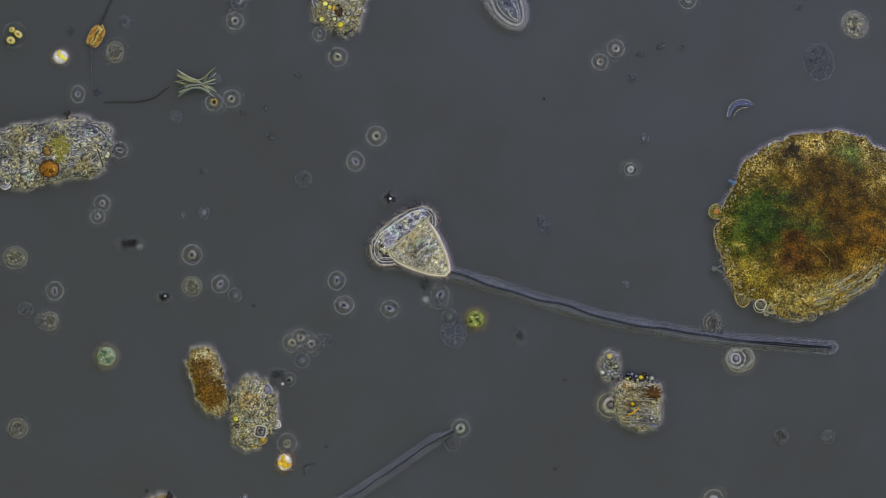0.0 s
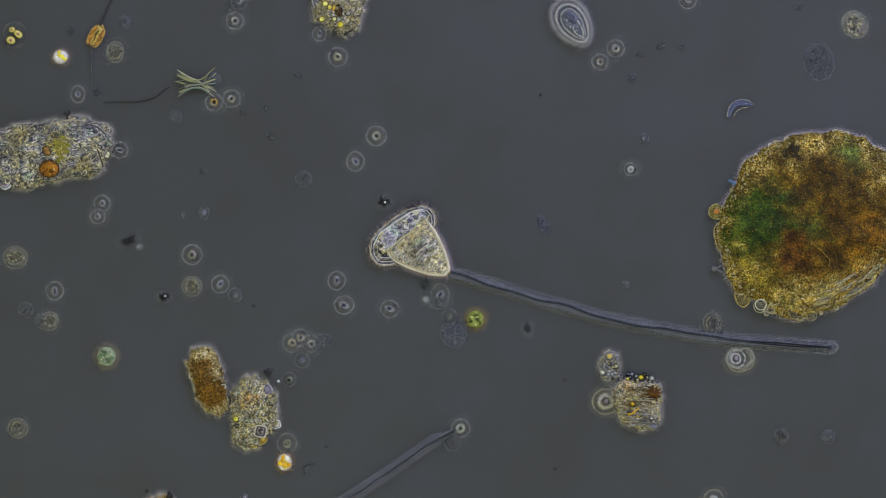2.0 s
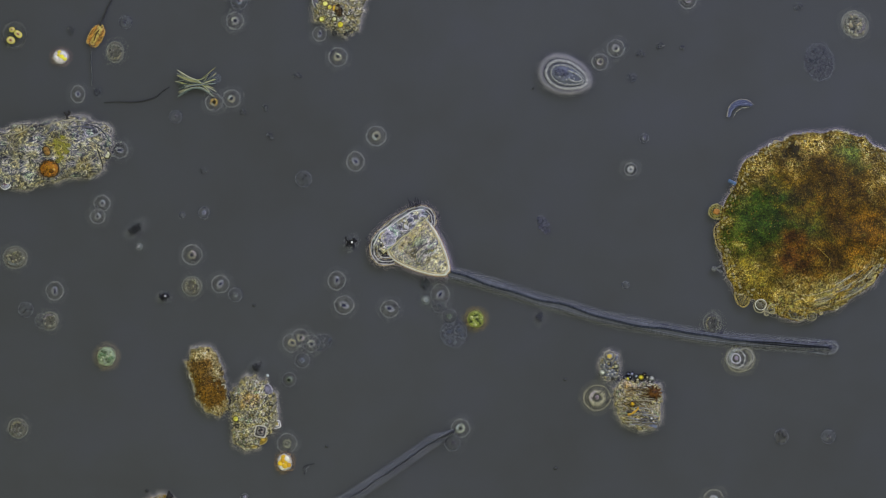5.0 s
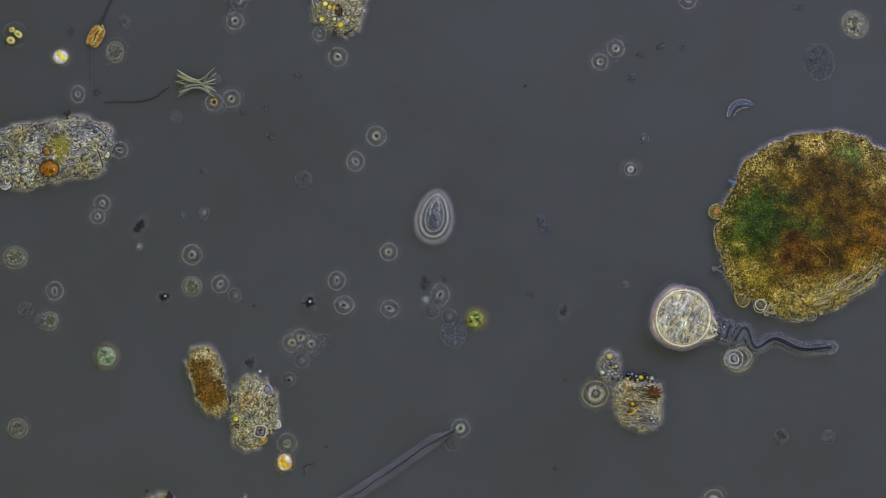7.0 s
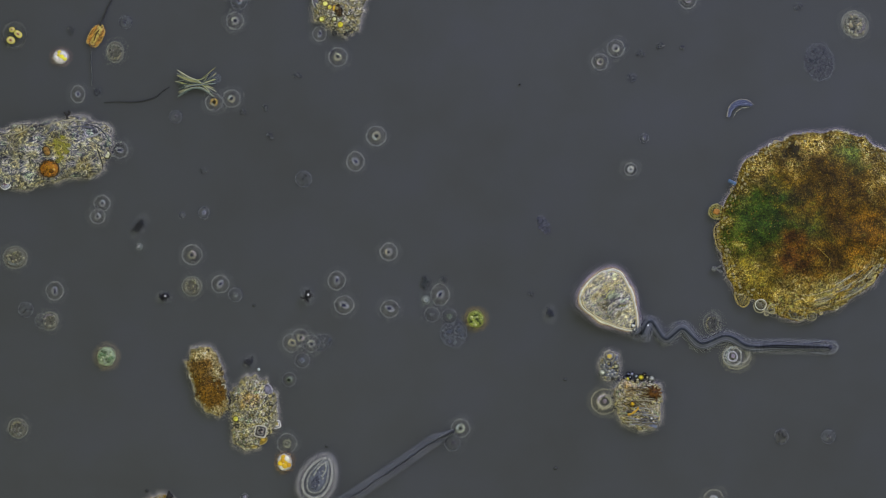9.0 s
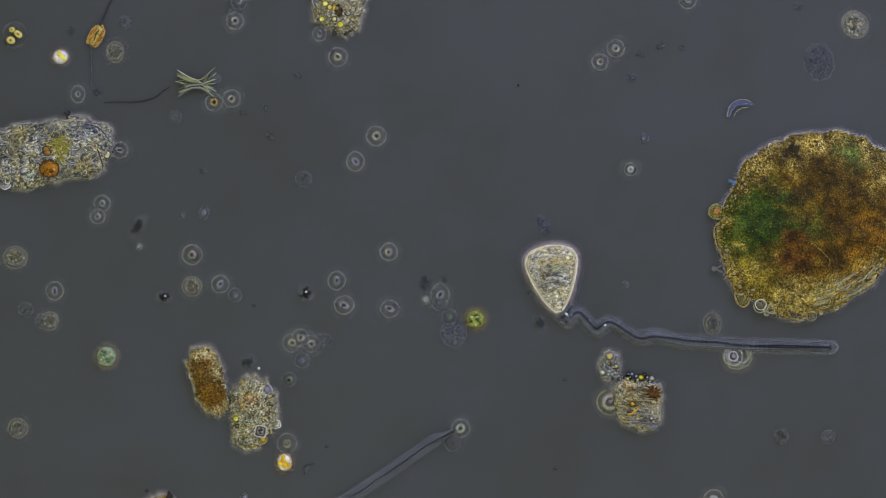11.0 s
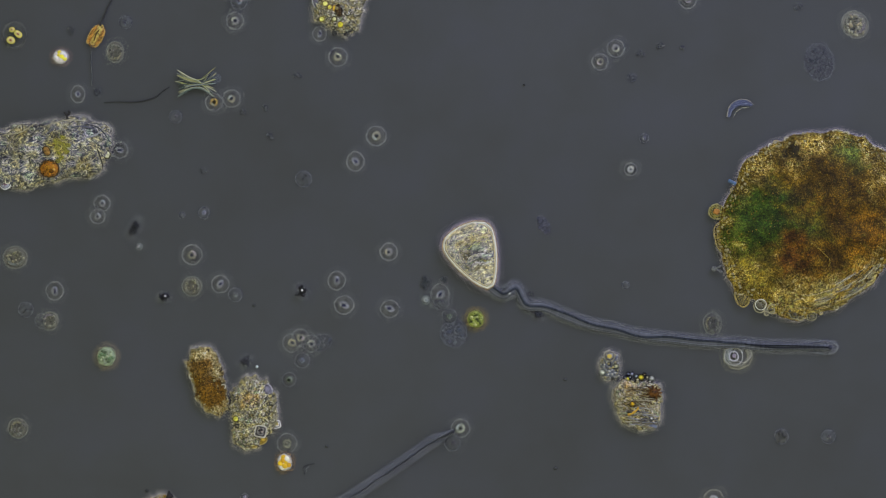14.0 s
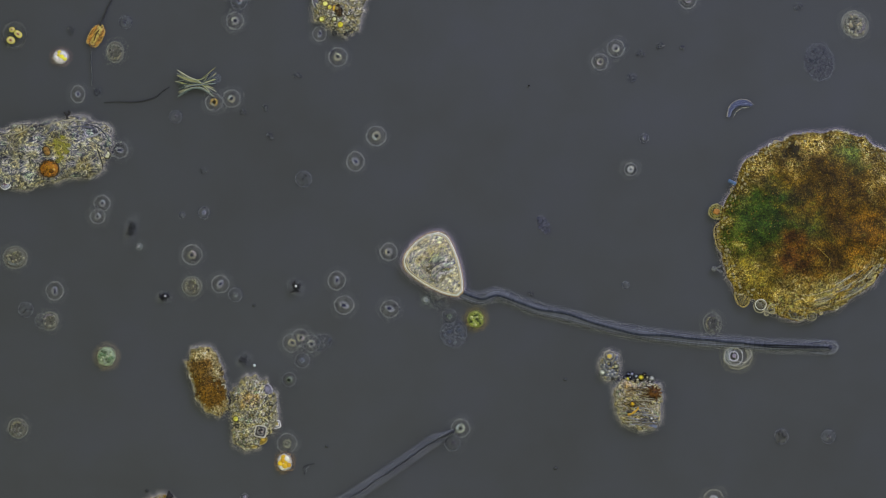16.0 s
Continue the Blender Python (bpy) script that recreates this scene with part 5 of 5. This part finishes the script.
def disc_point(lat, u, sink=0.0):
    front = np.interp(lat, (-58, -40, -5, 27, 52), (104, 119, 128, 136, 129))
    back = np.interp(lat, (-47, 0, 47), (91, 99, 106)) + 0.7 * math.sin(lat * 0.17)
    return (back + u * (front - back), lat, (2.5 + 10.5 * math.sqrt(max(0, 1 - (lat / 58) ** 2)) + 2 * math.sin(math.pi * u)) * (1 - 0.35 * u) - sink)


for side, lats in ((-1, np.linspace(-55, 1, 24)), (1, np.linspace(-1, 50, 22))):
    ups = np.linspace(0, 1, 8)
    slab = surface([[disc_point(y, u) for u in ups] + [disc_point(y, u, 5) for u in ups[::-1]] for y in lats], True, True, True)
    bits = [(slab, disc_flesh), (tube([disc_point(y, 0, -0.3) for y in lats], 1.0, 6), plain((200, 186, 142), 0.45)), (tube([disc_point(y, 0.98, -0.3) for y in lats], 1.0, 6), plain((220, 216, 200), 0.6)),
            (tube([disc_point(y, 0.62 + 0.1 * math.sin(y * 0.35), -0.3) for y in lats], 0.6, 6), plain((80, 78, 92), 0.7)), (tube([disc_point(y, 0.3 + 0.12 * math.sin(y * 0.27 + 1), -0.3) for y in lats[3:]], 0.6, 6), plain((196, 190, 196), 0.6))]
    if side > 0:
        bulb = np.array(disc_point(24, 0.45))
        bits += [(moved(dome(13, 12, 3, 28, 6), *bulb), plain((132, 130, 148), 0.3)), (moved(loop_tube(wavy(outline(13, 12), 0.2, 3), 0.7, 0.8), *bulb), plain((190, 182, 200), 0.45))]
        for y, u, r, c in ((42, 0.5, 2.4, (42, 42, 48)), (38, 0.62, 1.4, (216, 214, 210)), (33, 0.85, 1.8, (210, 200, 120)), (12, 0.8, 1.3, (216, 214, 210)), (6, 0.4, 1.6, (196, 192, 198)), (40, 0.3, 1.6, (220, 218, 216))):
            bits.append((moved(ellipsoid(r, r, 1.2, 10, 6), *np.array(disc_point(y, u, -0.6))), plain(c)))
    else:
        for y, u, r, c in ((-12, 0.4, 3.0, (206, 204, 212)), (-24, 0.55, 3.4, (74, 74, 90)), (-36, 0.5, 3.6, (84, 82, 96)), (-18, 0.75, 1.8, (226, 224, 220)), (-5, 0.6, 2.4, (60, 60, 70))):
            bits.append((moved(ellipsoid(r * 1.6, r, 1.2, 12, 6, 0.3), *np.array(disc_point(y, u, -0.4))), plain(c, 0.7)))
    here = np.array(disc_point(lats.mean(), 0.5))
    lip_pieces.append((pieces("mouth_disc", bits, bell, "grey granular disc inside the lip", here), here, Vector((72, 6 * side, -1))))
cilia = []
for k, n in enumerate((64, 66, 68, 70, 73, 77, 16, 44, 88, 100, 112, 124, 136, 160)):
    one = part("cilium", tube(spline([(0, 0, 0), (7, 2, 1), (9 + (k * 5) % 9, 4 + (k * 7) % 6, 2)], 8), np.linspace(1.6, 0.6, 9), 6), plain((50, 49, 58), 0.62 if k < 6 else 0.3), bell, "fine dark cilium")
    cilia.append((one, lip_line[n] + lip_in[n] * 1.5, math.degrees(math.atan2(-lip_in[n][1], -lip_in[n][0])), k))


# ---- what moves ----
NODES_U = (0, .08, .17, .24, .33, .41, .5, .565, .63, .695, .76, .82, .88, .94, 1.0)
OPEN = ((1468, 615), (1414, 612), (1354, 607), (1307, 603), (1245, 596), (1191, 587), (1130, 575), (1086, 567), (1042, 556), (998, 543), (954, 532), (913, 518), (872, 505), (832, 493), (793, 483))


def stalk_line(nodes):
    """Places and tangents of the stalk's segments, holdfast to bell, in millimetres from the holdfast."""
    n = len(nodes)
    fine = spline(nodes, 14 * (n - 1))
    u = np.interp(np.arange(len(fine)) / 14, np.arange(n), NODES_U)
    gap = np.linalg.norm(np.diff(np.asarray(nodes, float), axis=0), axis=1) / (np.diff(NODES_U) * 690)
    coil = np.interp(np.arange(len(fine)) / 14, np.arange(n - 1) + 0.5, np.clip(1 - gap, 0, 1))
    z = 7 + 6 * coil + 7 * coil * np.sin(np.arange(len(fine)) / 14 * math.pi)
    at = np.linspace(0.004, 0.99, SEGMENTS)
    p = np.column_stack([np.interp(at, u, c) for c in (fine[:, 0], fine[:, 1], z)])
    lift = np.clip((at - 0.8) / 0.2, 0, 1)
    p[:, 2] += 3 * lift ** 2
    d = np.gradient(p, axis=0)
    return p, d


def at_base(x, y, z):
    return P(x, y, z) - P(HX, HY, 0)


def motions():
    stalks = [(0.0, OPEN), (6.4, OPEN)]
    coils = [
        (6.5, ((1468, 615), (1420, 618), (1385, 603), (1362, 598), (1338, 613), (1326, 577), (1306, 602), (1303, 571), (1296, 597), (1291, 566), (1285, 594), (1281, 564), (1276, 590), (1273, 566), (1269, 573))),
        (7.0, ((1468, 615), (1418, 618), (1372, 600), (1338, 615), (1318, 583), (1300, 603), (1290, 577), (1284, 598), (1281, 576), (1276, 594), (1273, 574), (1269, 592), (1267, 575), (1264, 590), (1262, 583))),
        (8.0, ((1468, 615), (1410, 614), (1365, 612), (1328, 613), (1293, 588), (1258, 608), (1240, 580), (1220, 600), (1208, 573), (1200, 592), (1196, 572), (1192, 590), (1189, 572), (1186, 588), (1182, 584))),
        (9.0, ((1468, 615), (1412, 614), (1368, 613), (1325, 613), (1285, 597), (1240, 610), (1208, 580), (1178, 600), (1152, 570), (1138, 592), (1128, 568), (1124, 588), (1121, 568), (1119, 582), (1117, 574))),
        (11.5, ((1468, 615), (1412, 614), (1362, 613), (1310, 611), (1260, 609), (1205, 603), (1150, 596), (1120, 597), (1072, 572), (1040, 582), (1008, 548), (982, 561), (985, 538), (972, 553), (964, 541))),
        (12.5, ((1468, 615), (1412, 614), (1360, 613), (1308, 609), (1255, 607), (1200, 601), (1145, 597), (1100, 590), (1060, 575), (1020, 572), (988, 540), (957, 546), (950, 522), (936, 533), (919, 520))),
        (13.5, ((1468, 615), (1412, 614), (1358, 613), (1305, 608), (1250, 606), (1195, 600), (1137, 594), (1090, 583), (1045, 574), (1008, 560), (970, 540), (940, 540), (924, 511), (904, 523), (885, 508))),
        (14.5, ((1468, 615), (1412, 614), (1357, 613), (1303, 608), (1248, 606), (1192, 600), (1135, 594), (1090, 583), (1045, 574), (1002, 561), (962, 548), (925, 538), (905, 509), (880, 521), (852, 510))),
        (16.0, ((1468, 615), (1412, 614), (1356, 612), (1302, 607), (1247, 604), (1190, 598), (1131, 590), (1088, 582), (1042, 570), (1000, 559), (957, 549), (922, 537), (880, 521), (850, 531), (815, 520)))]
    for t, k in ((6.4333, 0.3), (6.4667, 0.7)):
        stalks.append((t, [(a[0] + (b[0] - a[0]) * k, a[1] + (b[1] - a[1]) * k) for a, b in zip(OPEN, coils[0][1])]))
    stalks += coils
    base = P(HX, HY, 0)
    rows = [[] for _ in segments]
    for t, nodes in stalks:
        p, d = stalk_line(nodes)
        for i in range(SEGMENTS):
            way = Vector((-d[i][0], d[i][1], -d[i][2]))
            turn = way.to_track_quat("X", "Z").to_matrix().to_4x4()
            rows[i].append((t, Matrix.Translation(P(*p[i]) - base) @ turn))
    for seg, r in zip(segments, rows):
        walk(seg, r)
    poses = ((0.0, 792, 484, 138), (3.0, 791, 483, 138.5), (6.4, 792, 483, 138), (6.4333, 960, 512, 144, -10), (6.4667, 1130, 545, 154, -20), (6.5, 1269, 570, 162, -30), (6.7, 1266, 577, 161, -30), (7.0, 1258, 583, 158, -30), (7.5, 1217, 588, 147, -30), (8.0, 1178, 587, 136, -28),
             (8.5, 1146, 579, 134, -25), (9.0, 1118, 575, 131, -21), (10.2, 1036, 562, 114, -8), (11.5, 963, 542, 94), (12.0, 940, 530, 95), (12.5, 918, 521, 97), (13.0, 899, 514, 103), (13.5, 883, 509, 109), (14.0, 867, 508, 115), (14.5, 850, 510, 121),
             (15.0, 838, 513, 124), (15.5, 826, 517, 127), (16.0, 813, 520, 129))
    rows = []
    for t, x, y, a, *tilt in poses:
        lean = tilt[0] if tilt else 0
        back = -13 * lean / 30
        rows.append((t, Matrix.Translation(at_base(x - back * math.cos(radians(a)), y + back * math.sin(radians(a)), 14)) @ pose(0, 0, 0, 0, lean / 3, a)))
    walk(bell, rows)
    for one, here, inside in lip_pieces:
        out, drawn = Matrix.Translation(Vector(here) * 0.001), Matrix.Translation(inside * 0.001)
        walk(one, [(0.0, out), (6.4, out), (6.5, drawn), (16.0, drawn)])
    for one, here, way, k in cilia:
        out, drawn = Vector(here) * 0.001, Vector((60, here[1] * 0.2, -2)) * 0.001
        beat = [(round(i * 0.2, 2), Matrix.Translation(out) @ pose(0, 0, 0, 0, 10 * math.sin(2.1 * i + k), way + (k * 17) % 40 - 20 + 30 * math.sin(1.9 * i + (0.4 if k < 6 else 1.7) * k))) for i in range(33)]
        walk(one, beat + [(6.5, Matrix.Translation(drawn) @ pose(0, 0, 0, 0, 0, way)), (16.0, Matrix.Translation(drawn) @ pose(0, 0, 0, 0, 0, way))])
    for one, side in flanks:
        walk(one, [(t, Matrix.Translation(Vector((66 + 3 * k, -side * 16 * (1 - k), -7 + 12 * k)) * 0.001)) for t, k in ((0.0, 0), (6.4, 0), (6.5, 0.9), (6.7, 1), (7.0, 1), (7.5, 0.9), (8.0, 0.8), (8.5, 0.65), (9.0, 0.5), (10.2, 0.2), (11.5, 0), (16.0, 0))])
    swim = ((0.0, 899, 10, -58), (0.1, 912, 30, -35), (0.2, 929, 54, -12), (0.3, 889, 79, 15), (0.4, 873, 93, 40), (0.5, 909, 85, 70), (0.6, 925, 111, 97), (0.7, 934, 136, 110), (0.8, 941, 102, 148), (0.9, 978, 101, 168), (1.0, 1034, 121, 155),
            (1.1, 1035, 124, 165), (1.2, 1016, 103, 184), (1.3, 1019, 82, 215), (1.4, 1024, 72, 232), (1.5, 1019, 62, 252), (1.6, 1026, 48, 250), (1.7, 1031, 36, 252), (1.8, 1032, 20, 268), (1.9, 1027, 38, 280), (2.0, 1013, 41, 305), (2.1, 1004, 38, 322),
            (2.2, 995, 43, 345), (2.3, 997, 51, 365), (2.4, 1015, 59, 388), (2.5, 1014, 77, 415), (2.6, 1013, 90, 433), (2.7, 1020, 86, 450), (2.8, 1040, 79, 475), (2.9, 1041, 82, 475), (3.0, 1037, 78, 480), (3.1, 1046, 59, 508), (3.2, 1044, 49, 520),
            (3.3, 1040, 30, 550), (3.4, 1050, 27, 557), (3.5, 1061, 20, 567), (3.6, 1070, 10, 575), (3.7, 1080, 2, 577), (3.8, 1090, -8, 578), (3.9, 1072, -2, 593), (4.0, 1061, -2, 612), (4.1, 1049, 4, 628), (4.2, 1041, 0, 645),
            (4.8, 1020, 90, 690), (5.5, 930, 220, 735), (6.3, 803, 287, 752), (6.4, 775, 300, 750), (6.5, 748, 310, 738), (6.6, 776, 317, 762), (6.7, 784, 329, 780), (6.8, 781, 349, 790), (6.9, 775, 366, 796), (7.0, 769, 384, 802),
            (7.2, 758, 412, 798), (7.4, 746, 449, 795), (7.6, 736, 490, 790), (7.8, 719, 533, 790), (8.0, 701, 592, 784), (8.2, 680, 643, 780), (8.4, 642, 706, 782), (8.6, 611, 752, 782), (8.8, 586, 796, 782), (9.0, 563, 847, 785), (9.2, 546, 930, 788), (9.6, 515, 1060, 790), (16.0, 440, 1240, 800))
    walk(swimmer, [(t, Matrix.Translation(P(x, y, 8 if t < 8.5 else 16)) @ pose(0, 0, 0, 0, 0, a)) for t, x, y, a in swim])
    tracks = ((spot_a, 10, ((0, 690, 351, 0), (0.5, 689, 352, 20), (1.0, 681, 368, 40), (1.5, 655, 357, 60), (2.0, 680, 358, 30), (2.5, 681, 356, 10), (3.0, 667, 357, 0), (3.5, 666, 354, 10), (4.0, 673, 353, 20), (4.2, 669, 358, 30), (5.3, 600, 465, 60), (6.3, 552, 541, 90), (7.0, 548, 535, 95), (8.0, 546, 529, 102), (9.0, 545, 523, 110), (11.5, 541, 518, 118), (13.5, 537, 517, 125), (14.5, 532, 513, 130), (16.0, 524, 508, 140))),
              (spot_b, 3, ((0, 920, 595, 0), (1.5, 931, 585, 5), (3.5, 943, 574, -10), (6.3, 960, 557, -15), (6.4, 962, 556, -15), (6.5, 1003, 552, -30), (7.0, 997, 552, -20), (9.0, 973, 555, 10), (11.5, 954, 574, 30), (12.5, 953, 569, 40), (13.5, 955, 560, 50), (14.5, 950, 554, 60), (16.0, 948, 543, 80))),
              (spot_c, 3, ((0, 228, 430, 8), (2.0, 228, 426, 25), (3.5, 230, 414, 25), (6.5, 246, 402, 50), (9.0, 245, 401, 55), (12.5, 241, 403, 62), (14.5, 236, 405, 66), (16.0, 232, 406, 72))),
              (spot_d, 3, ((0, 490, 662, 0), (1.5, 478, 660, 5), (3.5, 467, 656, 15), (6.5, 444, 643, 30), (9.0, 440, 641, 32), (12.5, 437, 641, 36), (16.0, 431, 637, 42))),
              (mote, 3, ((0, 500, 680, 0), (1.5, 494, 676, 0), (3.5, 486, 671, 0), (6.5, 462, 659, 0), (9.0, 458, 654, 0), (12.5, 457, 651, 0), (16.0, 450, 647, 0))),
              (dot, 3, ((0, 963, 175, 0), (1.5, 958, 170, 0), (3.5, 952, 162, 0), (9.0, 920, 150, 0), (12.5, 917, 152, 0), (14.5, 932, 150, 0), (16.0, 936, 152, 0))),
              (rolling, 0, ((0, 1081, 717, 0), (1.5, 1075, 712, 5), (3.0, 1066, 709, 12), (4.0, 1062, 706, 18), (6.3, 1052, 700, 25), (7.0, 1054, 697, 25), (8.0, 1066, 705, 18), (9.0, 1070, 711, 10), (11.5, 1084, 712, 0), (12.0, 1089, 711, -2), (13.0, 1102, 704, -5), (14.0, 1106, 701, -7), (15.0, 1112, 698, -9), (16.0, 1122, 695, -12))),
              (drifting, 0, ((0, 780, 534, 0), (4.2, 780, 535, 0), (6.3, 767, 551, 20), (7.0, 765, 551, 20), (9.2, 765, 557, 20), (11.3, 780, 536, 0), (16.0, 781, 536, 0))),
              (jostled, 0, ((0, 1310, 635, 0), (6.4, 1310, 635, 0), (6.6, 1308, 635, 4), (9.0, 1304, 630, 8), (12.5, 1306, 630, 6), (16.0, 1306, 630, 6))))
    for ob, z, track in tracks:
        walk(ob, [(t, Matrix.Translation(P(x, y, z)) @ pose(0, 0, 0, 0, 0, a)) for t, x, y, a in track])


motions()
